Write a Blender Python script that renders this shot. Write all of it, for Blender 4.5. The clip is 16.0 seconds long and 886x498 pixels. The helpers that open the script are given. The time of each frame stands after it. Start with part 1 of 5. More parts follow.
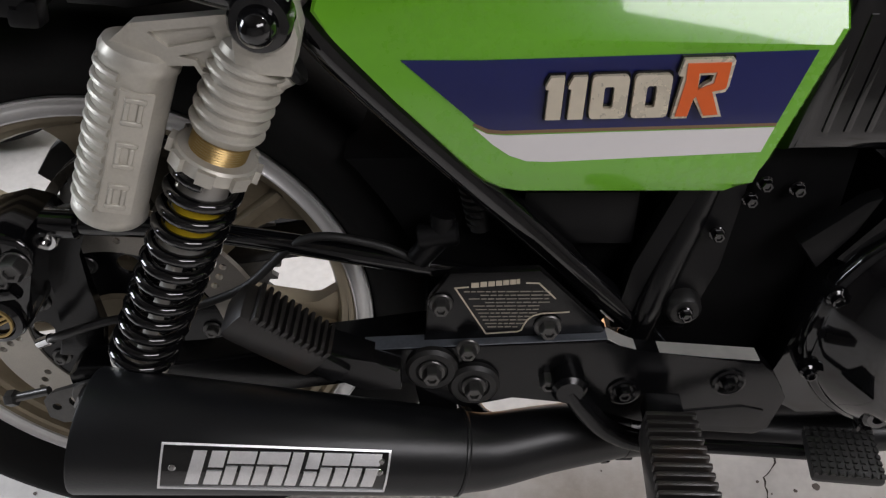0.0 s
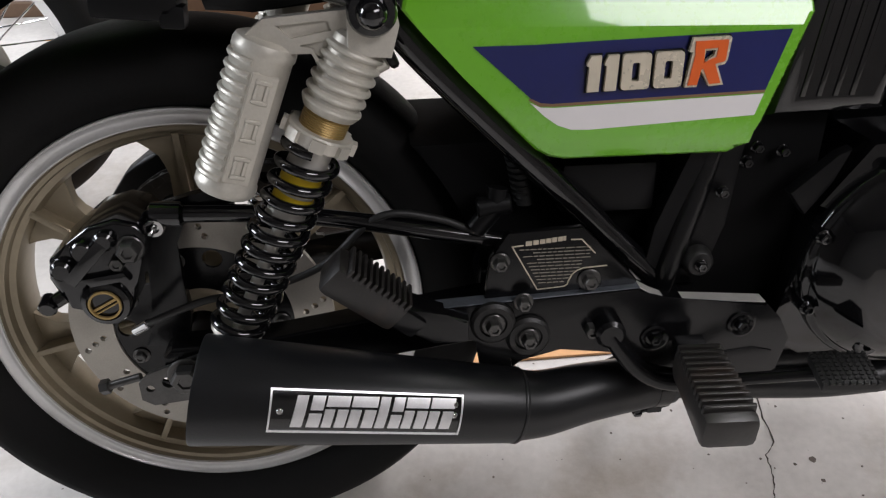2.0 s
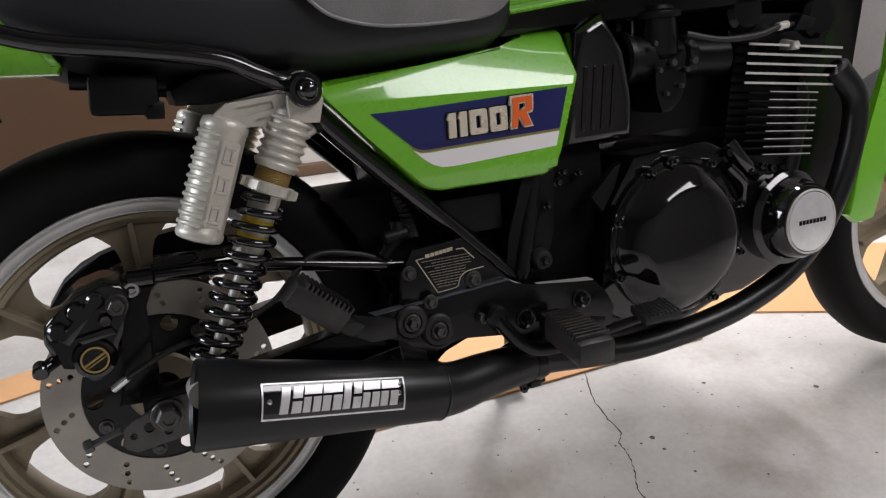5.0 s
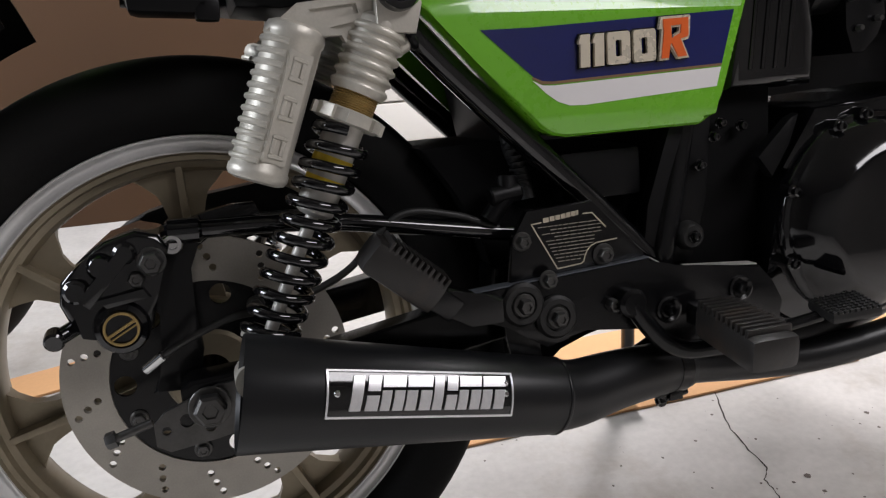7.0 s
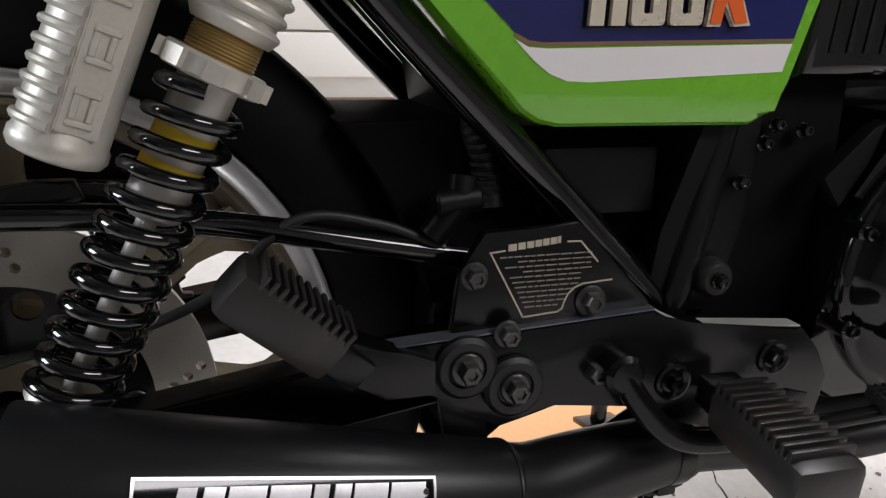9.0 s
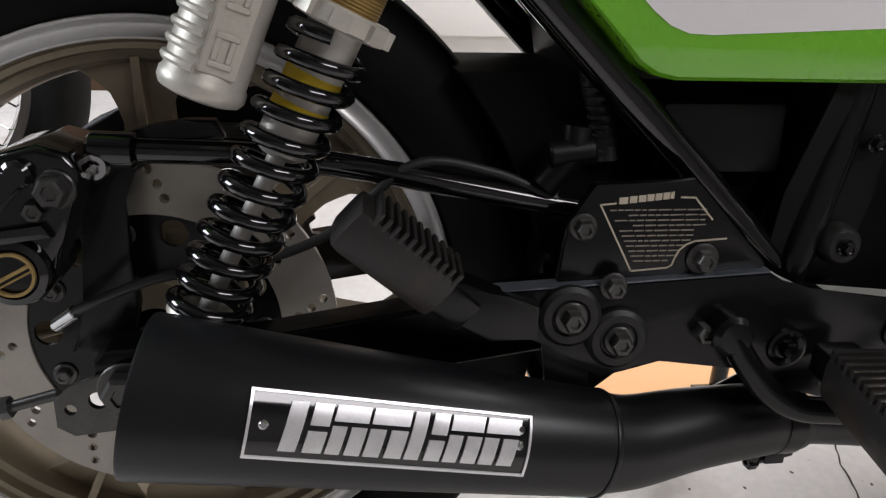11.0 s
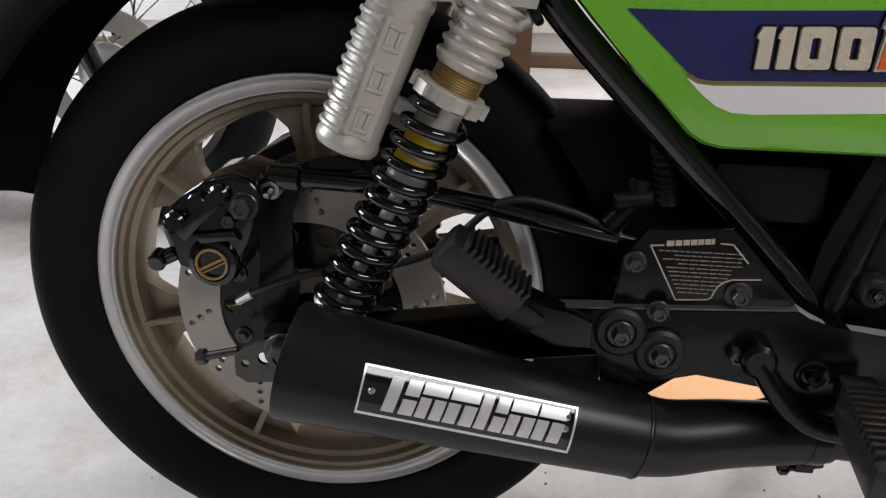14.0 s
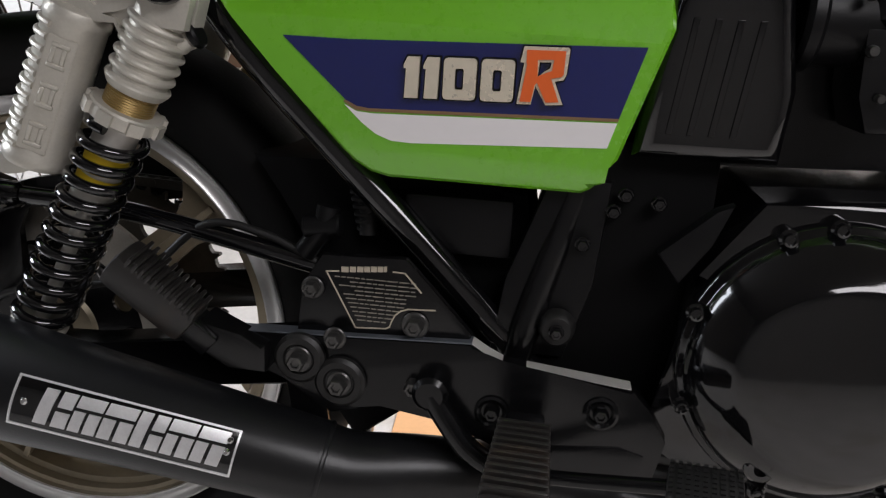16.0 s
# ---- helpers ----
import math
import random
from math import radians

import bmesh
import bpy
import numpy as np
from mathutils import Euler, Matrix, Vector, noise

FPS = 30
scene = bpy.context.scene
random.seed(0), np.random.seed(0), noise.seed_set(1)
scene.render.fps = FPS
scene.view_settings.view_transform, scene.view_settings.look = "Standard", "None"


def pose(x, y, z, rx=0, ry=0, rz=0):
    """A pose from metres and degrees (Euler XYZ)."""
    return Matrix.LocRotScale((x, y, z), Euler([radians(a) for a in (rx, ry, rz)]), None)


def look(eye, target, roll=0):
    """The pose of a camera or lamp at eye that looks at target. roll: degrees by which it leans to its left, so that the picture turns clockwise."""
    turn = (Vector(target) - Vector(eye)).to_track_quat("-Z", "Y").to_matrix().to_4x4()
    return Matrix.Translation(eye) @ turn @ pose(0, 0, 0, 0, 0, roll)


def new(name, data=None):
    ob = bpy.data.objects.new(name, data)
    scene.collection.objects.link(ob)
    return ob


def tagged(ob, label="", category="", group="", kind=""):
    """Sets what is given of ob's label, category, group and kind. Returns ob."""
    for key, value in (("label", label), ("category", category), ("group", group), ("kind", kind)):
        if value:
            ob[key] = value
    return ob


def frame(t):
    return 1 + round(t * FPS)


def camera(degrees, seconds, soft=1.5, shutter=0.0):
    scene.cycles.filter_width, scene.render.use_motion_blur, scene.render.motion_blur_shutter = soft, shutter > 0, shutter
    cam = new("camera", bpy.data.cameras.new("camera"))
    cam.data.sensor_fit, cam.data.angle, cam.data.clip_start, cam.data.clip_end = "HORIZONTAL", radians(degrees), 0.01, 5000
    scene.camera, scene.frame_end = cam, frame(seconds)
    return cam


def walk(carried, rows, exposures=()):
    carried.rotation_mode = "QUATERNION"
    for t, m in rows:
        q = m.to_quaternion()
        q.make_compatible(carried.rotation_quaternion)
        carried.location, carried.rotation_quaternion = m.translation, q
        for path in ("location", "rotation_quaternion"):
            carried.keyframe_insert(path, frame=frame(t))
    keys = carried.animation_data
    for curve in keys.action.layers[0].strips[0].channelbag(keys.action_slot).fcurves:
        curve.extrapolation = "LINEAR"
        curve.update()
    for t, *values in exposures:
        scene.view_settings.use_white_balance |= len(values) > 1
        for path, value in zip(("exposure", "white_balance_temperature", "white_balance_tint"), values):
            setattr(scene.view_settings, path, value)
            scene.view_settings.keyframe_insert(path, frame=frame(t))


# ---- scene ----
cam = camera(58.4, 16.0, soft=1.25)

PATH = [
    (0, (0.313, -0.564, 1.001), (0.338, 0.822, -0.44), 0.5),
    (0.5, (0.308, -0.591, 0.997), (0.298, 0.79, -0.451), 0.9),
    (1, (0.308, -0.614, 1), (0.269, 0.762, -0.451), 0.6),
    (1.5, (0.28, -0.638, 1.006), (0.138, 0.749, -0.427), -2.4),
    (2, (0.198, -0.737, 0.986), (0.361, 0.823, -0.255), 0.7),
    (2.5, (0.154, -0.867, 0.965), (0.472, 0.778, -0.128), 1.7),
    (3, (0.113, -0.949, 1.007), (0.531, 0.786, 0.105), 0.6),
    (3.5, (-0.002, -1.018, 0.953), (0.687, 0.683, 0.159), 0.2),
    (3.7, (-0.028, -1.035, 0.935), (0.697, 0.658, 0.156), 0.1),
    (5.8, (-0.023, -1.004, 0.938), (0.705, 0.674, 0.127), -1.0),
    (6, (0.007, -0.975, 0.907), (0.699, 0.726, 0.115), -2.2),
    (6.5, (0.053, -0.895, 0.853), (0.617, 0.883, 0.132), -2.1),
    (7, (0.011, -0.838, 0.781), (0.567, 0.935, 0.041), -1.1),
    (7.5, (-0.006, -0.779, 0.741), (0.548, 0.926, -0.145), 0.3),
    (8, (0.047, -0.675, 0.782), (0.677, 0.975, -0.156), 1.7),
    (8.2, (0.094, -0.63, 0.775), (0.751, 1.058, -0.075), 2.9),
    (10.5, (0.151, -0.571, 0.731), (0.572, 1.1, -0.285), 5.9),
    (11, (0.148, -0.613, 0.744), (0.401, 1.106, -0.246), 3.2),
    (11.5, (0.13, -0.631, 0.753), (0.306, 1.059, -0.301), 2.4),
    (12, (0.129, -0.646, 0.78), (0.204, 1.024, -0.317), 1.4),
    (12.5, (0.132, -0.656, 0.818), (0.081, 1.036, -0.248), -0.1),
    (13, (0.148, -0.685, 0.873), (-0.053, 1.036, -0.126), -1.7),
    (13.5, (0.159, -0.688, 0.892), (-0.098, 0.999, -0.151), -1.9),
    (14, (0.207, -0.735, 0.864), (0.042, 0.953, -0.196), 0.3),
    (14.5, (0.299, -0.751, 0.887), (0.065, 0.95, -0.139), -1.5),
    (15, (0.399, -0.752, 0.867), (0.123, 0.967, -0.118), 0.2),
    (15.5, (0.467, -0.716, 0.849), (0.145, 0.996, -0.134), 0.3),
    (16, (0.517, -0.714, 0.842), (0.272, 1.04, -0.088), 1.7),
]
walk(cam, [(t, look(eye, target, roll)) for t, eye, target, roll in PATH],
     exposures=[(0.0, -0.14), (0.5, -0.12), (1.0, -0.10), (2.0, 0.02), (3.5, -0.05), (6.0, -0.10), (7.5, -0.10), (8.0, -0.02), (12.0, -0.07), (13.0, -0.12), (15.0, -0.08), (16.0, -0.08)])

# ---- light and exposure ----
world = bpy.data.worlds.new("world")
scene.world = world
world.use_nodes = True
world.node_tree.nodes["Background"].inputs[0].default_value = (0.55, 0.62, 0.75, 1)
world.node_tree.nodes["Background"].inputs[1].default_value = 0.3
scene.view_settings.exposure = 0.0


def area_lamp(name, eye, target, sx, sy, watts, colour):
    data = bpy.data.lights.new(name, "AREA")
    data.shape, data.size, data.size_y = "RECTANGLE", sx, sy
    data.energy, data.color = watts, colour
    ob = new(name, data)
    ob.matrix_world = look(eye, target)
    return ob


# daylight through the open doorway beyond the tail, and the strip lamps under the ceiling
area_lamp("doorway_daylight", (-2.35, 0.65, 1.6), (0.3, 0.6, 0.4), 1.9, 1.1, 112, (0.87, 0.91, 1.0))
area_lamp("ceiling_lamp_light", (1.5, 0.9, 2.36), (1.5, 0.9, 0.0), 0.25, 1.2, 80, (1.0, 0.965, 1.0))
area_lamp("ceiling_lamp_light", (1.6, -1.25, 2.36), (1.05, -0.3, 0.2), 1.7, 0.8, 45, (1.0, 0.965, 1.0))


# ---- materials ----
def mat(name, colour, rough=0.5, metal=0.0, var=0.12, scale=18.0, fine=160.0, bump=0.0, coat=0.0, spec=0.5, dirt=None, dirt_amount=0.0):
    m = bpy.data.materials.new(name)
    m.use_nodes = True
    t = m.node_tree
    b = t.nodes["Principled BSDF"]
    b.inputs["Metallic"].default_value = metal
    b.inputs["Specular IOR Level"].default_value = spec
    b.inputs["Coat Weight"].default_value = coat
    b.inputs["Coat Roughness"].default_value = 0.04
    co = t.nodes.new("ShaderNodeTexCoord")
    big, small = t.nodes.new("ShaderNodeTexNoise"), t.nodes.new("ShaderNodeTexNoise")
    big.inputs["Scale"].default_value, small.inputs["Scale"].default_value = scale, fine
    big.inputs["Detail"].default_value, small.inputs["Detail"].default_value = 5, 4
    for n in (big, small):
        t.links.new(co.outputs["Object"], n.inputs["Vector"])
    mix = t.nodes.new("ShaderNodeMath")
    mix.operation = "MULTIPLY_ADD"
    mix.inputs[1].default_value = 0.65
    t.links.new(big.outputs["Fac"], mix.inputs[0])
    half = t.nodes.new("ShaderNodeMath")
    half.operation = "MULTIPLY"
    half.inputs[1].default_value = 0.35
    t.links.new(small.outputs["Fac"], half.inputs[0])
    t.links.new(half.outputs[0], mix.inputs[2])
    ramp = t.nodes.new("ShaderNodeValToRGB")
    ramp.color_ramp.elements[0].position, ramp.color_ramp.elements[1].position = 0.3, 0.7
    lo, hi = [c * (1 - var) for c in colour], [min(1, c * (1 + var)) for c in colour]
    ramp.color_ramp.elements[0].color, ramp.color_ramp.elements[1].color = (*lo, 1), (*hi, 1)
    t.links.new(mix.outputs[0], ramp.inputs[0])
    last = ramp.outputs[0]
    if dirt:
        patch = t.nodes.new("ShaderNodeTexNoise")
        patch.inputs["Scale"].default_value, patch.inputs["Detail"].default_value = scale * 0.45, 8
        patch.inputs["Roughness"].default_value = 0.7
        t.links.new(co.outputs["Object"], patch.inputs["Vector"])
        rng = t.nodes.new("ShaderNodeMapRange")
        rng.inputs[1].default_value, rng.inputs[2].default_value = 0.52, 0.72
        rng.inputs[4].default_value = dirt_amount
        t.links.new(patch.outputs["Fac"], rng.inputs[0])
        dm = t.nodes.new("ShaderNodeMix")
        dm.data_type = "RGBA"
        t.links.new(rng.outputs[0], dm.inputs[0])
        t.links.new(last, dm.inputs[6])
        dm.inputs[7].default_value = (*dirt, 1)
        last = dm.outputs[2]
    t.links.new(last, b.inputs["Base Color"])
    rr = t.nodes.new("ShaderNodeMapRange")
    rr.inputs[3].default_value, rr.inputs[4].default_value = max(0.02, rough * 0.8), min(1, rough * 1.2)
    t.links.new(mix.outputs[0], rr.inputs[0])
    t.links.new(rr.outputs[0], b.inputs["Roughness"])
    if bump:
        bp = t.nodes.new("ShaderNodeBump")
        bp.inputs["Strength"].default_value, bp.inputs["Distance"].default_value = bump, 0.001
        t.links.new(small.outputs["Fac"], bp.inputs["Height"])
        t.links.new(bp.outputs[0], b.inputs["Normal"])
    return m


GREEN = mat("green_paint", (0.155, 0.47, 0.018), 0.28, var=0.03, scale=4, coat=1.0)
BLUE = mat("blue_decal", (0.006, 0.011, 0.105), 0.2, var=0.06, coat=0.8)
WHITE = mat("white_decal", (0.82, 0.80, 0.80), 0.3, var=0.02, coat=0.6)
GOLD = mat("gold_line", (0.22, 0.13, 0.06), 0.35, var=0.05, coat=0.5)
BEIGE = mat("champagne_badge", (0.72, 0.65, 0.52), 0.28, 0.3, var=0.08)
ORANGE = mat("orange_badge", (0.78, 0.13, 0.02), 0.3, var=0.05, coat=0.5)
BLACK_GLOSS = mat("gloss_black_paint", (0.003, 0.003, 0.0035), 0.1, var=0.2, coat=0.6, dirt=(0.012, 0.011, 0.01), dirt_amount=0.25)
BLACK_SATIN = mat("satin_black_paint", (0.0038, 0.0038, 0.0043), 0.23, var=0.3, fine=300, bump=0.06, spec=0.36, dirt=(0.014, 0.0125, 0.011), dirt_amount=0.3)
BLACK_MATT = mat("matt_black_coating", (0.0065, 0.0068, 0.0075), 0.34, var=0.25, scale=9, fine=420, bump=0.1, spec=0.40, dirt=(0.012, 0.0122, 0.0135), dirt_amount=0.5)
ENGINE_BLACK = mat("engine_black_paint", (0.003, 0.003, 0.0035), 0.09, var=0.2, coat=0.4, spec=0.45, dirt=(0.010, 0.0095, 0.009), dirt_amount=0.25)
GUARD = mat("dull_mudguard_plastic", (0.0028, 0.0028, 0.003), 0.68, var=0.2, fine=400, bump=0.1, spec=0.09)
PLASTIC = mat("black_plastic", (0.0034, 0.0034, 0.0038), 0.4, var=0.2, fine=400, bump=0.1, spec=0.22)
RUBBER = mat("black_rubber", (0.009, 0.0088, 0.0085), 0.5, var=0.2, fine=260, bump=0.2, dirt=(0.025, 0.022, 0.018), dirt_amount=0.4)
PEG_RUBBER = mat("worn_peg_rubber", (0.016, 0.0145, 0.0135), 0.38, var=0.25, scale=40, fine=260, bump=0.15, dirt=(0.055, 0.034, 0.022), dirt_amount=0.5)
TYRE = mat("tyre_rubber", (0.0055, 0.0054, 0.0053), 0.7, var=0.2, scale=14, fine=220, bump=0.25, spec=0.17, dirt=(0.012, 0.011, 0.0095), dirt_amount=0.5)
VINYL = mat("black_vinyl", (0.0055, 0.006, 0.0085), 0.48, var=0.15, fine=500, bump=0.25)
SEAT_GREY = mat("grey_embossed_vinyl", (0.19, 0.185, 0.185), 0.33, var=0.2, fine=420, bump=0.6)
RIM = mat("champagne_wheel_paint", (0.31, 0.262, 0.185), 0.40, 0.45, var=0.1, scale=12, dirt=(0.11, 0.085, 0.05), dirt_amount=0.5)
POLISHED = mat("polished_aluminium", (0.82, 0.80, 0.76), 0.36, 0.6, var=0.07, scale=30, fine=120)
MACHINED = mat("machined_rim_aluminium", (0.74, 0.735, 0.725), 0.32, 0.45, var=0.06, scale=14, fine=300, bump=0.03, dirt=(0.42, 0.40, 0.37), dirt_amount=0.45)
CAST = mat("cast_aluminium", (0.54, 0.515, 0.455), 0.42, 0.4, var=0.1, scale=35, fine=380, bump=0.12, dirt=(0.34, 0.31, 0.25), dirt_amount=0.4)
BADGE = mat("brushed_badge_metal", (0.80, 0.80, 0.81), 0.3, 0.55, var=0.1, scale=60, fine=600, bump=0.04)
STEEL = mat("brake_disc_steel", (0.40, 0.375, 0.33), 0.36, 0.5, var=0.14, scale=25, fine=500, bump=0.06)
DARK_STEEL = mat("dark_plated_steel", (0.10, 0.098, 0.095), 0.34, 0.8, var=0.2, scale=60, fine=300, bump=0.08)
CHROME = mat("chrome", (0.72, 0.72, 0.72), 0.09, 1.0, var=0.05)
BRASS = mat("anodised_thread", (0.40, 0.28, 0.11), 0.34, 0.6, var=0.15)
YELLOW = mat("yellow_label", (0.85, 0.60, 0.03), 0.45, var=0.1)
SHAFT = mat("grey_damper_body", (0.55, 0.53, 0.49), 0.4, 0.2, var=0.12)
CONCRETE = mat("concrete_floor", (0.56, 0.535, 0.505), 0.62, var=0.16, scale=6.5, fine=75, bump=0.3, dirt=(0.33, 0.275, 0.21), dirt_amount=0.7)
CRACK = mat("crack_dirt", (0.045, 0.035, 0.028), 0.9, var=0.2)
GRIT = mat("grey_grit", (0.12, 0.10, 0.085), 0.9, var=0.3)
CARD = mat("tan_cardboard", (0.72, 0.40, 0.19), 0.8, var=0.07, scale=3, fine=130, bump=0.1)
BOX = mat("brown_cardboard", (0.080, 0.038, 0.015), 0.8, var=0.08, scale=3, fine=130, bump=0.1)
WALL = mat("white_wall_paint", (0.76, 0.74, 0.71), 0.6, var=0.04, scale=2, fine=90, bump=0.1)
# for unseen surfaces: dark cuts bounced light, paler feeds the engine's reflections
UNSEEN_DARK = mat("unseen_wall_dark", (0.095, 0.085, 0.076), 0.7, var=0.15, scale=2, fine=60, bump=0.1)
UNSEEN_PALER = mat("unseen_wall_paler", (0.165, 0.155, 0.146), 0.7, var=0.15, scale=2, fine=60, bump=0.1)
WOOD = mat("brown_skirting_wood", (0.12, 0.07, 0.04), 0.5, var=0.2, scale=6, fine=90)
# bluish grey stands for sky sheen on the black ledge
LEDGE_SHEEN = mat("painted_sheen_edge", (0.15, 0.165, 0.19), 0.30, 0.5, var=0.25, scale=60, fine=300, bump=0.08)
PRINT = mat("dull_small_print", (0.24, 0.215, 0.175), 0.5, 0.2, var=0.1)
PAPER = mat("silver_print", (0.52, 0.46, 0.36), 0.4, 0.3, var=0.08)


# ---- mesh helpers ----
AXLE = 0.326   # height of the rear axle above the tyre's foot, along the wheel


def ring(n, r, phase=0.0):
    return [(r * math.cos(phase + 2 * math.pi * i / n), r * math.sin(phase + 2 * math.pi * i / n)) for i in range(n)]


def basis(axis):
    a = Vector(axis).normalized()
    h = Vector((0, 0, 1)) if abs(a.z) < 0.9 else Vector((1, 0, 0))
    u = h.cross(a).normalized()
    return a, u, a.cross(u)


def lathe(bm, origin, axis, profile, n=48, closed=False, caps=False):
    """Turns (radius, distance along the axis) round the axis."""
    a, u, w = basis(axis)
    o = Vector(origin)
    rows = []
    for r, d in profile:
        if r < 1e-6:
            rows.append([bm.verts.new(o + a * d)] * n)
        else:
            rows.append([bm.verts.new(o + a * d + u * x + w * y) for x, y in ring(n, r)])
    pairs = list(zip(rows, rows[1:]))
    if closed:
        pairs.append((rows[-1], rows[0]))
    for p, q in pairs:
        for i in range(n):
            j = (i + 1) % n
            vs = []
            for v in (p[i], p[j], q[j], q[i]):
                if v not in vs:
                    vs.append(v)
            if len(vs) > 2:
                bm.faces.new(vs)
    if caps:
        for row in (rows[0], rows[-1]):
            if row[0] is not row[1]:
                bm.faces.new(row)
    return bm


def cyl(bm, p, q, r, r2=None, n=20, bevel=0.0):
    p, q = Vector(p), Vector(q)
    d = (q - p).length
    r2 = r if r2 is None else r2
    b = min(bevel, r * 0.6, r2 * 0.6)
    prof = [(0, 0), (r - b, 0), (r, b), (r2, d - b), (r2 - b, d), (0, d)] if b else [(0, 0), (r, 0), (r2, d), (0, d)]
    return lathe(bm, p, q - p, prof, n)


def smooth_path(points, per=8):
    pts = [Vector(p) for p in points]
    if len(pts) < 3:
        return pts
    ext = [2 * pts[0] - pts[1], *pts, 2 * pts[-1] - pts[-2]]
    out = []
    for i in range(1, len(ext) - 2):
        a, b, c, d = ext[i - 1:i + 3]
        for k in range(per):
            t = k / per
            out.append(0.5 * ((2 * b) + (c - a) * t + (2 * a - 5 * b + 4 * c - d) * t * t + (3 * b - a - 3 * c + d) * t ** 3))
    out.append(pts[-1])
    return out


def tube(bm, points, r, n=14, per=8, r_end=None):
    pts = smooth_path(points, per)
    m = len(pts)
    up, rows = None, []
    for i, p in enumerate(pts):
        d = (pts[min(i + 1, m - 1)] - pts[max(i - 1, 0)]).normalized()
        if up is None:
            _, up, _ = basis(d)
        up = (up - d * up.dot(d)).normalized()
        side = d.cross(up)
        rad = r if r_end is None else r + (r_end - r) * i / (m - 1)
        rows.append([bm.verts.new(p + up * x + side * y) for x, y in ring(n, rad)])
    for a, b in zip(rows, rows[1:]):
        for i in range(n):
            j = (i + 1) % n
            bm.faces.new((a[i], a[j], b[j], b[i]))
    bm.faces.new(rows[0])
    bm.faces.new(rows[-1])
    return bm


def box(bm, centre, size, turn=(0, 0, 0), bevel=0.0):
    made = bmesh.ops.create_cube(bm, size=1.0)["verts"]
    m = pose(*centre, *turn) @ Matrix.Diagonal((*size, 1))
    bmesh.ops.transform(bm, matrix=m, verts=made)
    if bevel:
        es = list({e for v in made for e in v.link_edges})
        bmesh.ops.bevel(bm, geom=es, offset=bevel, segments=2, affect="EDGES", profile=0.6)
    return bm


def prism(bm, outline, y0, y1, bevel=0.0, segments=2):
    """A plate with an (x, z) outline, from y0 (outer, near) to y1."""
    lo = [bm.verts.new((x, y0, z)) for x, z in outline]
    hi = [bm.verts.new((x, y1, z)) for x, z in outline]
    n = len(lo)
    front = bm.faces.new(lo)
    bm.faces.new(list(reversed(hi)))
    for i in range(n):
        j = (i + 1) % n
        bm.faces.new((lo[j], lo[i], hi[i], hi[j]))
    if bevel:
        bmesh.ops.bevel(bm, geom=list(front.edges), offset=bevel, segments=segments, affect="EDGES", profile=0.6)
    return bm


def holed_plate(bm, loops, y0, y1):
    """A plate between an outer (x, z) loop and holes, with thickness."""
    es = []
    for loop in loops:
        vs = [bm.verts.new((x, y0, z)) for x, z in loop]
        es += [bm.edges.new((vs[i], vs[(i + 1) % len(vs)])) for i in range(len(vs))]
    faces = [g for g in bmesh.ops.triangle_fill(bm, use_beauty=True, use_dissolve=False, edges=es)["geom"] if isinstance(g, bmesh.types.BMFace)]
    more = bmesh.ops.extrude_face_region(bm, geom=faces)["geom"]
    bmesh.ops.translate(bm, vec=(0, y1 - y0, 0), verts=[g for g in more if isinstance(g, bmesh.types.BMVert)])
    return bm


def circle_xz(cx, cz, r, n=24):
    return [(cx + x, cz + z) for x, z in ring(n, r)]


def bolt(bm, p, out, r, h=0.008, washer=0.0):
    """A hexagon bolt head on p that points along out."""
    p, a = Vector(p), Vector(out).normalized()
    if washer:
        cyl(bm, p, p + a * 0.003, washer, n=20, bevel=0.001)
        p = p + a * 0.003
    lathe(bm, p, a, [(0, 0), (r, 0), (r, h * 0.8), (r * 0.82, h), (r * 0.5, h), (r * 0.42, h * 0.8), (0, h * 0.8)], 6)
    return bm


def finish(ob, material, angle=38):
    me = ob.data
    me.materials.append(material)
    me.polygons.foreach_set("use_smooth", [True] * len(me.polygons))
    me.set_sharp_from_angle(angle=radians(angle))


def part(name, bm, material, parent, label="", angle=38, on_bike=True):
    bmesh.ops.recalc_face_normals(bm, faces=bm.faces)
    me = bpy.data.meshes.new(name)
    if on_bike:
        bmesh.ops.translate(bm, vec=(0, 0, AXLE), verts=bm.verts)
    bm.to_mesh(me)
    bm.free()
    ob = new(name, me)
    finish(ob, material, angle)
    ob.parent = parent
    return tagged(ob, label)


def thing(name, bm, material, label, category, kind="", group="", angle=38):
    ob = part(name, bm, material, None, label, angle, False)
    return tagged(ob, label, category, group, kind)


def B():
    return bmesh.new()


# ---- the place ----
def slab(name, lo, hi, material, label, category):
    bm = B()
    box(bm, [(a + b) / 2 for a, b in zip(lo, hi)], [b - a for a, b in zip(lo, hi)])
    return thing(name, bm, material, label, category, "structure")


slab("floor", (-2.6, -2.6, -0.12), (3.4, 1.9, 0.0), CONCRETE, "pale stained concrete garage floor", "floor")
# ceiling, south, east and west walls are unseen; their greys shape the light
slab("ceiling", (-2.6, -2.6, 2.45), (3.4, 1.9, 2.55), UNSEEN_DARK, "plain unseen ceiling, dark to limit bounced light", "ceiling")
slab("wall_south", (-2.6, -2.7, 0), (3.4, -2.6, 2.45), UNSEEN_PALER, "plain unseen garage wall, grey set for reflections", "wall")
slab("wall_east", (3.4, -2.7, 0), (3.5, 1.9, 2.45), UNSEEN_PALER, "plain unseen garage wall, grey set for reflections", "wall")
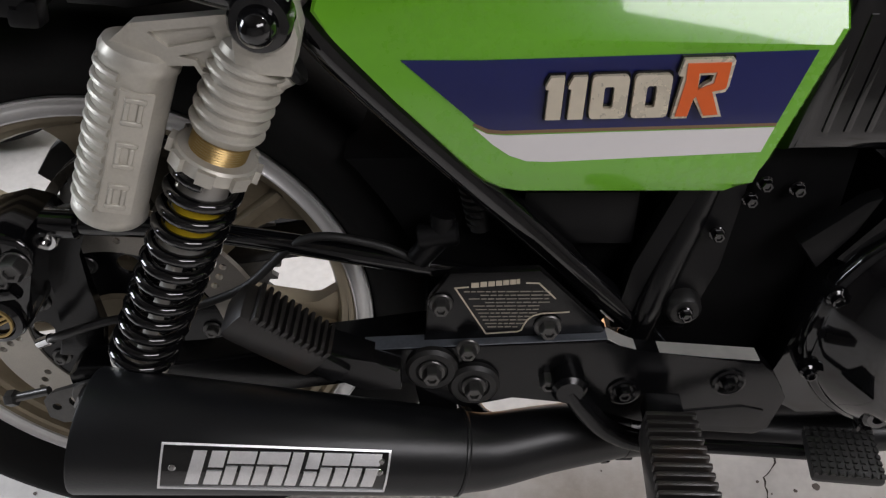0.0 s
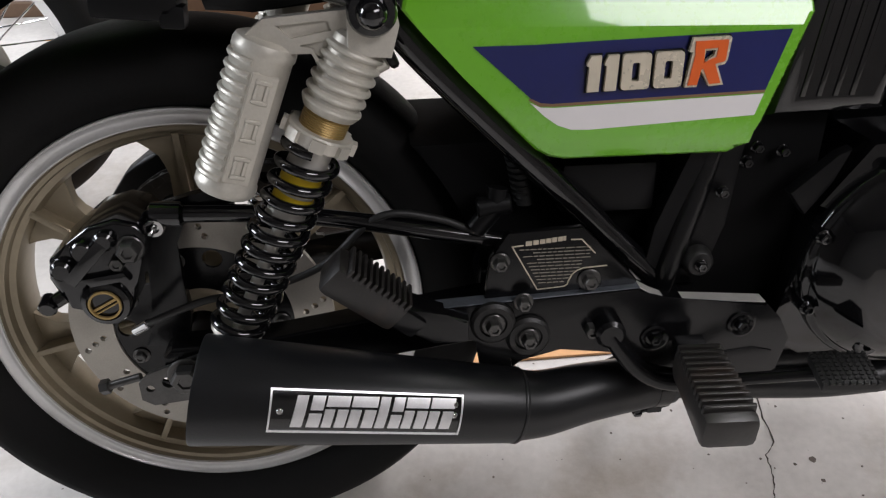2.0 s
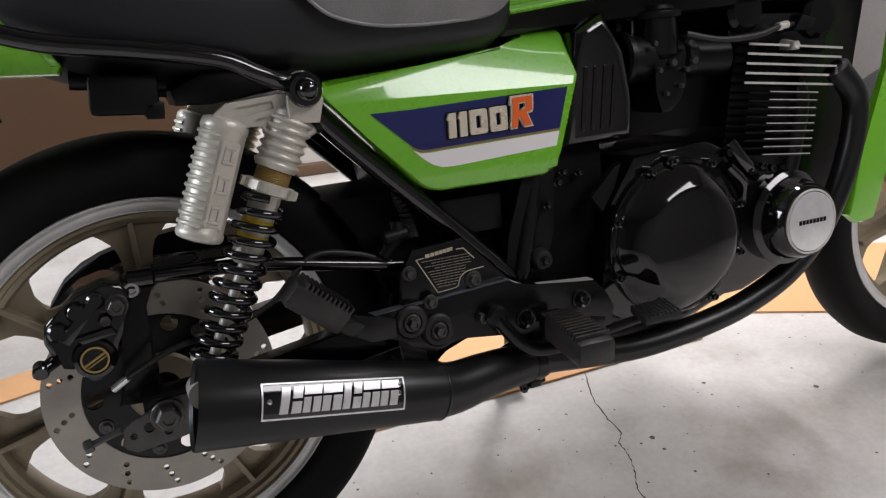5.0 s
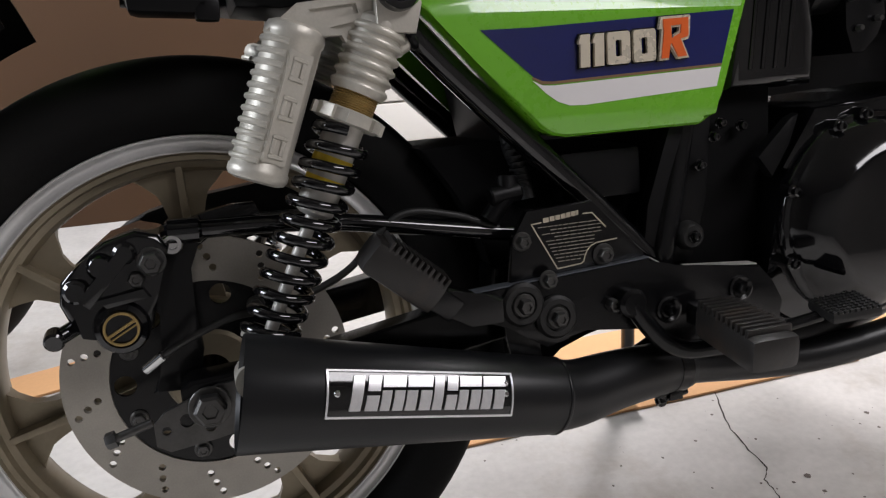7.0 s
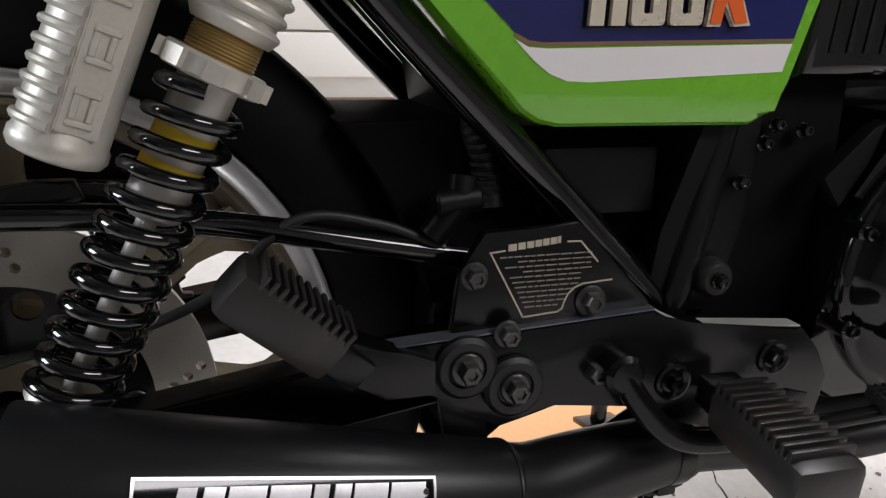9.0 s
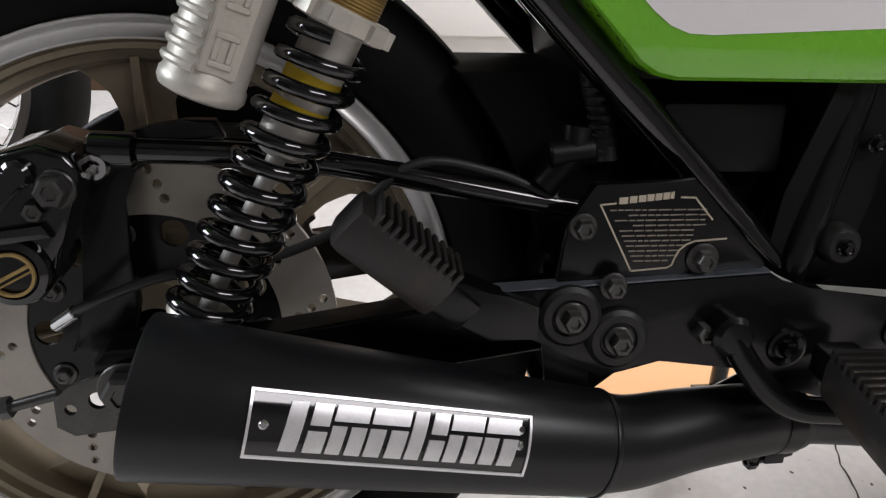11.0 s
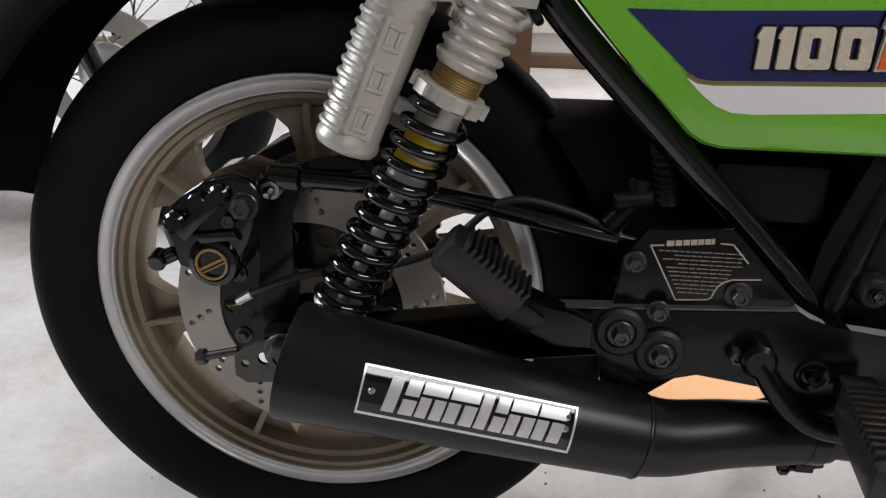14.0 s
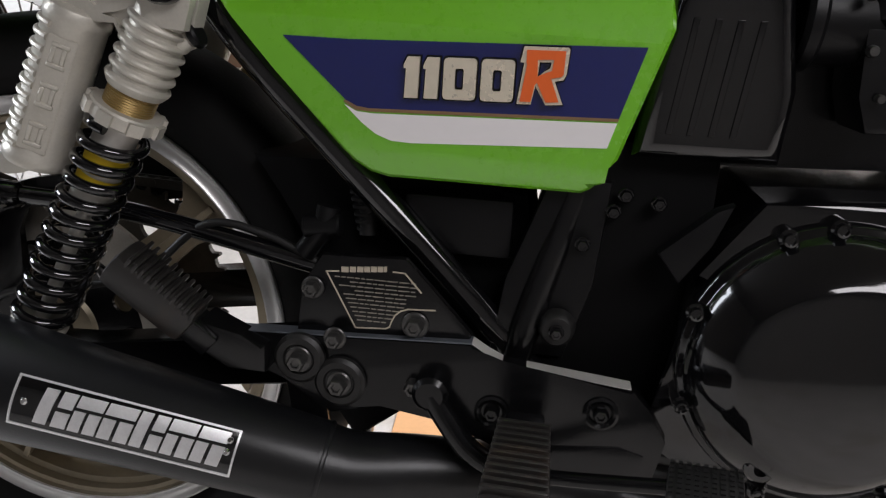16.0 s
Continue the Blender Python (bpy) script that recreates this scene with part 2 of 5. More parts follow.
back = slab("wall_north", (-2.6, 1.8, 0), (3.4, 1.9, 2.45), WALL, "white garage wall clad in horizontal boards", "wall")
bm = B()   # wall with the doorway
prism(bm, [(-2.6, 0), (-0.35, 0), (-0.35, 2.2), (1.6, 2.2), (1.6, 0), (1.9, 0), (1.9, 2.45), (-2.6, 2.45)], 0, 0.1)
bmesh.ops.transform(bm, matrix=Matrix(((0, -1, 0, -2.6), (1, 0, 0, 0), (0, 0, 1, 0), (0, 0, 0, 1))), verts=bm.verts)
thing("wall_west", bm, UNSEEN_DARK, "unseen garage wall, dark to limit bounced light, with an open doorway", "wall", "structure")
for i in range(16):
    bm = B()
    box(bm, (0.4, 1.788, 0.18 + i * 0.14), (5.98, 0.024, 0.132), bevel=0.004)
    part("board", bm, WALL, back, on_bike=False)
bm = B()
box(bm, (0.4, 1.79, 0.0225), (5.98, 0.03, 0.045), bevel=0.006)
thing("baseboard", bm, WOOD, "brown wooden skirting at the wall's foot", "baseboard", "structure")

CRACK_LINE = [(0.884, 0.294), (0.84, 0.181), (0.816, 0.131), (0.8, 0.087), (0.791, 0.029), (0.79, -0.018), (0.766, -0.04), (0.763, -0.073),
              (0.752, -0.104), (0.742, -0.125), (0.719, -0.161), (0.718, -0.197), (0.719, -0.233), (0.698, -0.347), (0.708, -0.491)]
bm = B()
line = []
for (ax, ay), (bx, by) in zip(CRACK_LINE, CRACK_LINE[1:]):
    for k in range(5):
        t = k / 5
        line.append((ax + (bx - ax) * t + random.uniform(-0.0016, 0.0016), ay + (by - ay) * t))
prev = None
for x, y in line:
    w = random.uniform(0.0005, 0.0016)
    pair = (bm.verts.new((x - w, y, 0.0006)), bm.verts.new((x + w, y, 0.0006)))
    if prev:
        bm.faces.new((prev[0], prev[1], pair[1], pair[0]))
    prev = pair
thing("floor_crack", bm, CRACK, "thin dark crack running across the concrete floor", "crack", "structure")
bm = B()
for i in range(280):
    x, y, r = random.uniform(-0.3, 1.9), random.uniform(-0.60, 0.20), random.choice((0.0008, 0.001, 0.0014, 0.0022, 0.003))
    vs = [bm.verts.new((x + r * random.uniform(0.5, 1.3) * math.cos(a), y + r * random.uniform(0.5, 1.3) * math.sin(a), 0.0007)) for a in [k * math.pi / 3 for k in range(6)]]
    bm.faces.new(vs)
for x, y, r in ((0.833, -0.054, 0.006), (0.832, -0.092, 0.004), (1.253, -0.057, 0.006), (1.049, 0.052, 0.005)):
    vs = [bm.verts.new((x + r * random.uniform(0.7, 1.2) * math.cos(a), y + r * random.uniform(0.7, 1.2) * math.sin(a), 0.0009)) for a in [k * math.pi / 4 for k in range(8)]]
    bm.faces.new(vs)
thing("floor_grit", bm, GRIT, "dark grit and chips scattered over the concrete", "grit", "stuff")


def cardboard(name, x0, y0, x1, y1, turn, label):
    bm = B()
    box(bm, (0, 0, 0.003), (x1 - x0, y1 - y0, 0.005), bevel=0.001)
    bmesh.ops.transform(bm, matrix=pose((x0 + x1) / 2, (y0 + y1) / 2, 0.0005, 0, 0, turn), verts=bm.verts)
    return thing(name, bm, CARD, label, "cardboard")


cardboard("cardboard_sheet", 0.31, 0.190, 1.17, 0.455, 1, "flat tan cardboard sheet lying on the concrete floor")
cardboard("cardboard_sheet", 1.26, 0.13, 2.09, 0.55, -24, "tan cardboard sheet lying askew on the concrete floor")
cardboard("cardboard_sheet", -0.42, 0.595, -0.19, 0.69, 15, "small tan cardboard sheet lying on the concrete floor")


def carton(x0, x1, y0, y1, h):
    root = new("cardboard_box")
    root.location = ((x0 + x1) / 2, (y0 + y1) / 2, 0)
    w, d, t = x1 - x0, y1 - y0, 0.006
    for name, c, s in (("front_panel", (0, -d / 2 + t / 2, h / 2), (w, t, h)), ("back_panel", (0, d / 2 - t / 2, h / 2), (w, t, h)),
                       ("side_panel", (-w / 2 + t / 2, 0, h / 2), (t, d - 2 * t, h)), ("side_panel", (w / 2 - t / 2, 0, h / 2), (t, d - 2 * t, h)),
                       ("top_flap", (-w / 4, 0, h + t / 2 + 0.001), (w / 2 - 0.002, d, t)), ("top_flap", (w / 4, 0, h + t / 2 + 0.001), (w / 2 - 0.002, d, t))):
        bm = B()
        box(bm, c, s, bevel=0.001)
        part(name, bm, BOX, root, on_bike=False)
    return tagged(root, "large closed brown cardboard box standing on the floor", "box")


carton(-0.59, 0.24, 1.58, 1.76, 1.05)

# ---- the motorcycle, leaning on its side stand ----
LEAN = radians(11)
bike = tagged(new("motorcycle"), "green motorcycle with black engine leaning on its side stand", "motorcycle")
AXLE_UP = (AXLE - 0.065) * math.cos(LEAN) + 0.093
bike.matrix_world = Matrix.Translation((0, -math.sin(LEAN) * AXLE, AXLE_UP - math.cos(LEAN) * AXLE)) @ Matrix.Rotation(-LEAN, 4, "X")


def build_wheel(parent, name, cx, r_rim, r_tyre, width, tyre_w, right_disc):
    s = r_rim / 0.245
    bm = B()
    h = width / 2
    prof = [(r_rim - 0.020, -h + 0.002), (r_rim - 0.022, -h + 0.006), (r_rim - 0.027, -h + 0.007), (r_rim - 0.029, -h + 0.016), (r_rim - 0.036, -h + 0.018), (r_rim - 0.040, -h + 0.026),
            (r_rim - 0.042, 0), (r_rim - 0.040, h - 0.026), (r_rim - 0.036, h - 0.018), (r_rim - 0.029, h - 0.016), (r_rim - 0.027, h - 0.007), (r_rim - 0.022, h - 0.006), (r_rim - 0.02, h - 0.002),
            (r_rim - 0.012, h - 0.006), (r_rim - 0.03, h - 0.02), (r_rim - 0.03, -h + 0.02), (r_rim - 0.012, -h + 0.006)]
    lathe(bm, (cx, 0, 0), (0, 1, 0), prof, 96, closed=True)
    rim = part(name, bm, RIM, parent, "champagne-painted cast alloy wheel with seven spokes")
    for side in (-1, 1):
        bm = B()
        prof = [(r_rim - 0.0195, side * (h - 0.003)), (r_rim - 0.0188, side * (h + 0.0002)), (r_rim - 0.0172, side * (h + 0.0002)), (r_rim - 0.0145, side * (h - 0.0022)), (r_rim - 0.0100, side * (h - 0.0030)), (r_rim - 0.0055, side * (h - 0.0018)), (r_rim - 0.0030, side * (h + 0.0012)), (r_rim - 0.0008, side * (h + 0.0008)), (r_rim, side * (h - 0.003)),
                (r_rim - 0.004, side * (h - 0.006)), (r_rim - 0.016, side * (h - 0.009))]
        lathe(bm, (cx, 0, 0), (0, 1, 0), prof, 96, closed=True)
        part("rim_lip", bm, MACHINED, rim, "polished rim edge")
    bm = B()
    w = tyre_w / 2
    dr = r_tyre - r_rim
    half = [(r_rim - 0.012, h - 0.012), (r_rim - 0.001, h - 0.0065), (r_rim + dr * 0.16, h + (w - h) * 0.62), (r_rim + dr * 0.42, w - 0.001), (r_rim + dr * 0.6, w), (r_rim + dr * 0.75, w - 0.004),
            (r_rim + dr * 0.87, w - 0.014), (r_rim + dr * 0.95, w - 0.03), (r_rim + dr * 0.99, w * 0.28)]
    prof = [(r, -y) for r, y in half] + [(r_tyre, 0)] + [(r, y) for r, y in reversed(half)]
    lathe(bm, (cx, 0, 0), (0, 1, 0), prof, 120)
    part("tyre", bm, TYRE, rim, "black road tyre with worn shoulders", 60)
    bm = B()
    hub = [(0.022, -0.072), (0.045, -0.072), (0.055, -0.06), (0.055, -0.03), (0.07, -0.02), (0.075, 0.0), (0.07, 0.02), (0.055, 0.035), (0.055, 0.07), (0.022, 0.07)]
    lathe(bm, (cx, 0, 0), (0, 1, 0), hub, 40, closed=True)
    part("hub", bm, RIM, rim)
    inner, outer = 0.062, r_rim - 0.038
    for i in range(7):
        a = radians(91.5 + i * 360 / 7)
        bm = B()
        right, left = [], []
        for k in range(13):
            t = k / 12
            r = inner + (outer - inner) * t
            wd = 0.019 + 0.010 * (1 - t) ** 3 + 0.042 * s * max(0, (t - 0.70) / 0.30) ** 2.6
            right.append((r, wd))
            left.append((r, -wd))
        outline = right + left[::-1]
        prism(bm, outline, -0.012, 0.012, bevel=0.003)
        # raised middle rib on both faces
        prism(bm, [(inner, 0.005), (outer + 0.004, 0.0038), (outer + 0.004, -0.0038), (inner, -0.005)], -0.031, -0.011, bevel=0.0015)
        prism(bm, [(inner, 0.005), (outer + 0.004, 0.0038), (outer + 0.004, -0.0038), (inner, -0.005)], 0.011, 0.031)
        bmesh.ops.transform(bm, matrix=Matrix.Translation((cx, 0, 0)) @ Matrix.Rotation(-a, 4, "Y"), verts=bm.verts)
        part("spoke", bm, RIM, rim)
    return rim


rear = build_wheel(bike, "rear_wheel", 0.0, 0.2550, 0.337, 0.092, 0.146, True)
rear.matrix_basis = Matrix.Translation((-0.006, 0.024, AXLE - 0.0125)) @ Matrix.Rotation(radians(1.7), 4, "X") @ Matrix.Translation((0, 0, -AXLE))

# drilled brake disc on the near side
bm = B()
loops = [circle_xz(0, 0, 0.150, 96), circle_xz(0, 0, 0.103, 72)]
for i in range(14):
    a = radians(i * 360 / 14 + 8)
    for k in range(3):
        aa, rr = a + (k - 1) * 0.05, 0.117 + k * 0.0115
        loops.append(circle_xz(rr * math.cos(aa), rr * math.sin(aa), 0.0040, 10))
holed_plate(bm, loops, -0.070, -0.063)
disc = part("brake_disc", bm, STEEL, rear, "drilled steel brake disc")
bm = B()
loops = [circle_xz(0, 0, 0.1025, 72), circle_xz(0, 0, 0.03, 40)]
for i in range(14):
    a = radians(i * 360 / 14)
    if i % 2:
        loops.append(circle_xz(0.088 * math.cos(a), 0.088 * math.sin(a), 0.0115, 16))
holed_plate(bm, loops, -0.0675, -0.0635)
part("disc_carrier", bm, BLACK_SATIN, rear, "dark disc carrier with round holes")
for i in range(7):
    bm = B()
    a = radians(i * 360 / 7)
    bolt(bm, (0.088 * math.cos(a), -0.0675, 0.088 * math.sin(a)), (0, -1, 0), 0.007, 0.006, 0.01)
    part("disc_bolt", bm, DARK_STEEL, rear)
# rear sprocket
bm = B()
teeth = []
for i in range(42):
    for k, r in ((0.0, 0.128), (0.28, 0.129), (0.42, 0.137), (0.58, 0.137), (0.72, 0.129)):
        a = 2 * math.pi * (i + k) / 42
        teeth.append((r * math.cos(a), r * math.sin(a)))
loops = [teeth, circle_xz(0, 0, 0.05, 40)] + [circle_xz(0.092 * math.cos(k * 1.0472), 0.092 * math.sin(k * 1.0472), 0.022, 20) for k in range(6)]
holed_plate(bm, loops, 0.078, 0.086)
part("sprocket", bm, DARK_STEEL, rear, "dark toothed chain sprocket")


def build_chain():
    bm = B()
    pts = []
    for k in range(25):
        a = radians(95 + k * 170 / 24)
        pts.append((0.134 * math.cos(a), 0.134 * math.sin(a)))
    path = [(0.50, 0.115)] + pts + [(0.50, 0.01)]
    dense = []
    for (ax, az), (bx, bz) in zip(path, path[1:]):
        n = max(1, round(math.hypot(bx - ax, bz - az) / 0.0159))
        dense += [(ax + (bx - ax) * t / n, az + (bz - az) * t / n) for t in range(n)]
    for (ax, az), (bx, bz) in zip(dense, dense[1:]):
        ang = math.degrees(math.atan2(bz - az, bx - ax))
        for y in (0.074, 0.090):
            box(bm, ((ax + bx) / 2, y, (az + bz) / 2), (0.019, 0.0025, 0.011), (0, -ang, 0))
        cyl(bm, (ax, 0.072, az), (ax, 0.092, az), 0.0045, n=8)
    tagged(part("drive_chain", bm, DARK_STEEL, bike, "greasy dark drive chain"), kind="stuff")


build_chain()
bm = B()
guard = [(-0.135, 0.085), (-0.112, 0.116), (-0.085, 0.136), (-0.057, 0.148), (-0.02, 0.158), (0.021, 0.164), (0.081, 0.171), (0.16, 0.168), (0.36, 0.150)]
prism(bm, guard + [(0.36, 0.115), (0.10, 0.118), (-0.02, 0.095), (-0.10, 0.055)], 0.108, 0.142, bevel=0.006)
part("chain_guard", bm, PLASTIC, bike, "black chain guard")

# axle, swing arm and chain adjuster
bm = B()
lathe(bm, (0, -0.15, 0), (0, 1, 0), [(0, 0), (0.012, 0), (0.012, 0.27), (0, 0.27)], 20)
bolt(bm, (0, -0.135, 0), (0, -1, 0), 0.016, 0.014, 0.021)
part("axle", bm, DARK_STEEL, bike).location = (-0.010, 0, -0.019)
for side, y in (("near", -0.108), ("far", 0.118)):
    bm = B()
    prism(bm, [(-0.020, 0.020), (-0.030, 0.010), (-0.030, -0.016), (-0.018, -0.026), (0.09, -0.022), (0.46, 0.028), (0.47, 0.075), (0.44, 0.082), (0.09, 0.026)], y - 0.017, y + 0.017, bevel=0.006)
    arm = part("swing_arm", bm, BLACK_SATIN, bike)
    arm.location = (-0.006, 0, -0.014)
    bm = B()
    ya = y + (-0.023 if y < 0 else 0.018)
    holed_plate(bm, [[(-0.058, -0.016), (-0.046, -0.005), (0.006, 0.014), (0.040, 0.016), (0.040, -0.034), (0.0, -0.041), (-0.046, -0.046), (-0.058, -0.038)],
                     circle_xz(-0.047, -0.024, 0.0045, 14), circle_xz(-0.027, -0.017, 0.007, 16), circle_xz(-0.006, -0.027, 0.0055, 16)], ya, ya + 0.005)
    cyl(bm, (-0.105, y - 0.006, -0.031), (-0.06, y - 0.006, -0.019), 0.0045, n=12)
    bolt(bm, (-0.095, y - 0.006, -0.0285), (-1, 0, -0.2), 0.0085, 0.01)
    part("chain_adjuster", bm, DARK_STEEL, arm)
bm = B()
box(bm, (0.33, 0.0, 0.045), (0.05, 0.20, 0.05), bevel=0.012)
part("swing_arm_bridge", bm, BLACK_SATIN, bike)

# brake caliper with its carrier, torque rod and hose
bm = B()
prism(bm, [(-0.141, 0.117), (-0.120, 0.134), (-0.099, 0.150), (-0.071, 0.157), (-0.051, 0.151), (-0.043, 0.137), (-0.052, 0.112), (-0.060, 0.089), (-0.066, 0.066), (-0.078, 0.050),
           (-0.094, 0.044), (-0.112, 0.050), (-0.124, 0.067), (-0.139, 0.078), (-0.145, 0.096)], -0.098, -0.020, bevel=0.007, segments=3)
caliper = part("brake_caliper", bm, BLACK_GLOSS, bike, "gloss black brake caliper with a brass-ringed piston cap")
caliper.location = (0.0155, -0.027, 0.002)
bm = B()
lathe(bm, (-0.094, -0.096, 0.068), (0, -1, 0), [(0.026, -0.05), (0.026, 0.002), (0.0235, 0.008), (0.0185, 0.010), (0.017, 0.007), (0, 0.007)], 40)
part("piston_cap", bm, BLACK_GLOSS, caliper)
bm = B()
lathe(bm, (-0.094, -0.1055, 0.068), (0, -1, 0), [(0.0140, -0.001), (0.0162, -0.001), (0.0162, 0.002), (0.0140, 0.002)], 40, closed=True)
box(bm, (-0.094, -0.1045, 0.068), (0.028, 0.003, 0.0026), (0, -28, 0))
box(bm, (-0.0922, -0.1045, 0.0642), (0.026, 0.003, 0.0014), (0, -28, 0))
part("cap_ring", bm, BRASS, caliper, "pale brass slotted ring")
bm = B()
for x, z, r in ((-0.128, 0.108, 0.013), (-0.104, 0.128, 0.014), (-0.082, 0.138, 0.012)):
    cyl(bm, (x, -0.085, z), (x, -0.108, z), r, r * 0.85, n=24, bevel=0.003)
prism(bm, [(-0.128, 0.10), (-0.088, 0.142), (-0.078, 0.132), (-0.118, 0.090)], -0.109, -0.09, bevel=0.004)
prism(bm, [(-0.112, 0.098), (-0.07, 0.104), (-0.064, 0.094), (-0.104, 0.088)], -0.106, -0.09, bevel=0.004)
cyl(bm, (-0.152, -0.09, 0.064), (-0.13, -0.075, 0.072), 0.008, n=14, bevel=0.002)
cyl(bm, (-0.154, -0.082, 0.066), (-0.154, -0.10, 0.062), 0.0095, n=14, bevel=0.002)
part("caliper_ribs", bm, BLACK_GLOSS, caliper)
bm = B()
bolt(bm, (-0.060, -0.098, 0.127), (0, -1, 0), 0.0115, 0.012, 0.014)
bolt(bm, (-0.075, -0.098, 0.112), (0, -1, 0), 0.008, 0.008)
part("caliper_bolt", bm, DARK_STEEL, caliper)
bm = B()
prism(bm, [(-0.060, 0.140), (-0.040, 0.155), (-0.020, 0.163), (0.010, 0.172), (0.034, 0.176), (0.056, 0.176), (0.062, 0.163), (0.040, 0.159), (0.012, 0.152), (-0.006, 0.140), (-0.016, 0.117), (-0.014, 0.078), (-0.011, 0.031), (-0.02, -0.01), (-0.066, -0.008), (-0.050, 0.027), (-0.045, 0.083), (-0.053, 0.116)],
      -0.086, -0.074, bevel=0.003)
carrier = part("caliper_carrier", bm, BLACK_SATIN, bike)
carrier.location = (0.002, 0.003, -0.007)
bm = B()
lathe(bm, (-0.027, -0.086, 0.146), (0, -1, 0), [(0, 0), (0.0105, 0), (0.0105, 0.020), (0.009, 0.022), (0.0055, 0.022), (0.005, 0.017), (0, 0.017)], 24)
part("carrier_bolt", bm, CHROME, carrier, "bright socket-head bolt")
bm = B()
tube(bm, [(-0.02, -0.092, 0.150), (0.12, -0.098, 0.143), (0.30, -0.105, 0.112), (0.36, -0.11, 0.102)], 0.0095)
cyl(bm, (0.005, -0.094, 0.149), (-0.03, -0.092, 0.150), 0.013, n=18, bevel=0.003)
part("torque_rod", bm, BLACK_GLOSS, bike)
bm = B()
tube(bm, [(-0.062, -0.10, 0.020), (-0.03, -0.118, 0.043), (0.02, -0.12, 0.062), (0.07, -0.115, 0.066), (0.14, -0.11, 0.09), (0.20, -0.105, 0.14), (0.26, -0.105, 0.135), (0.31, -0.11, 0.115)], 0.004, n=10)
hose = part("brake_hose", bm, RUBBER, bike)
bm = B()
cyl(bm, (-0.066, -0.10, 0.017), (-0.046, -0.112, 0.033), 0.0055, n=12, bevel=0.001)
part("hose_fitting", bm, CHROME, hose)


# right and left shock absorbers
def build_shock(y):
    top, bottom = Vector((0.2065, y, 0.362)), Vector((0.034, y, 0.008))
    d = (bottom - top).normalized()
    a, u, w = basis(d)
    at = lambda s: top + d * s
    bm = B()
    prof = [(0, 0.03), (0.020, 0.03), (0.024, 0.034)]
    for i in range(6):
        s = 0.037 + i * 0.0108
        prof += [(0.0245, s), (0.0245, s + 0.003), (0.0278, s + 0.005), (0.0285, s + 0.0068), (0.0278, s + 0.0085)]
    prof += [(0.0245, 0.105), (0, 0.105)]
    lathe(bm, top, d, prof, 40)
    body = part("shock_absorber", bm, CAST, bike, "cast aluminium shock absorber with black coil spring and reservoir", 30)
    out = -1 if y < 0 else 1
    bm = B()   # forked top eye
    fork = [(0.176, 0.328), (0.214, 0.325), (0.2215, 0.352), (0.2165, 0.380), (0.200, 0.388), (0.183, 0.381), (0.178, 0.358)]
    prism(bm, fork, y + out * 0.024 if out < 0 else y + 0.014, y + out * 0.014 if out < 0 else y + 0.024, bevel=0.002)
    prism(bm, fork, y - 0.008, y + 0.012, bevel=0.002)
    part("top_eye", bm, CAST, body).location = (0.004, 0, -0.006)
    bm = B()
    lathe(bm, (0.203, y + out * 0.012, 0.3595), (0, out, 0), [(0.021, 0), (0.021, 0.020), (0.019, 0.023), (0.0135, 0.024), (0.0130, 0.029), (0.011, 0.036), (0.006, 0.041), (0, 0.042)], 28)
    part("dome_nut", bm, BLACK_GLOSS, body, "black domed mounting nut")
    bm = B()
    prof = [(0, 0.100)]
    for i in range(11):
        s = 0.1035 + i * 0.0022
        prof += [(0.0212, s), (0.0222, s + 0.0011)]
    prof += [(0.0212, 0.128), (0, 0.128)]
    lathe(bm, top, d, prof, 36)
    part("threaded_sleeve", bm, BRASS, body, "brass-coloured threaded sleeve", 20)
    bm = B()   # notched preload collar
    lathe(bm, at(0.122), d, [(0.021, 0), (0.030, 0), (0.032, 0.002), (0.032, 0.012), (0.029, 0.014), (0.021, 0.014)], 40, closed=True)
    collar = part("preload_collar", bm, CAST, body)
    for k in range(8):
        bm = B()
        ang = k * math.pi / 4
        c = at(0.129) + (u * math.cos(ang) + w * math.sin(ang)) * 0.0325
        m = Matrix((u * math.cos(ang) + w * math.sin(ang), w * math.cos(ang) - u * math.sin(ang), d)).transposed().to_4x4()
        made = bmesh.ops.create_cube(bm, size=1.0)["verts"]
        bmesh.ops.transform(bm, matrix=Matrix.Translation(c) @ m @ Matrix.Diagonal((0.006, 0.013, 0.011, 1)), verts=made)
        part("collar_lug", bm, CAST, body)
    bm = B()   # coil spring
    turns, steps = 11.5, 26
    pts = []
    for i in range(int(turns * steps) + 1):
        t = i / (turns * steps)
        ang = 2 * math.pi * t * turns
        s = 0.141 + 0.212 * t
        rr = 0.0255 - 0.001 * t
        pts.append(at(s) + (u * math.cos(ang) + w * math.sin(ang)) * rr)
    tube(bm, pts, 0.0052, n=10, per=1)
    part("coil_spring", bm, BLACK_GLOSS, body, "gloss black coil spring")
    bm = B()
    lathe(bm, at(0.128), d, [(0, 0), (0.0188, 0), (0.0188, 0.095), (0.013, 0.099), (0.0065, 0.10), (0.0065, 0.225), (0, 0.225)], 28)
    part("damper_body", bm, SHAFT, body)
    bm = B()
    for s0, s1 in ((0.168, 0.178), (0.189, 0.198)):
        lathe(bm, at(s0), d, [(0.0189, 0), (0.0193, 0), (0.0193, s1 - s0), (0.0189, s1 - s0)], 28, closed=True)
    part("damper_label", bm, YELLOW, body, "yellow printed label")
    bm = B()
    lathe(bm, at(0.350), d, [(0, 0), (0.024, 0), (0.026, 0.003), (0.026, 0.007), (0.018, 0.011), (0.012, 0.025), (0.012, 0.04), (0, 0.04)], 28)
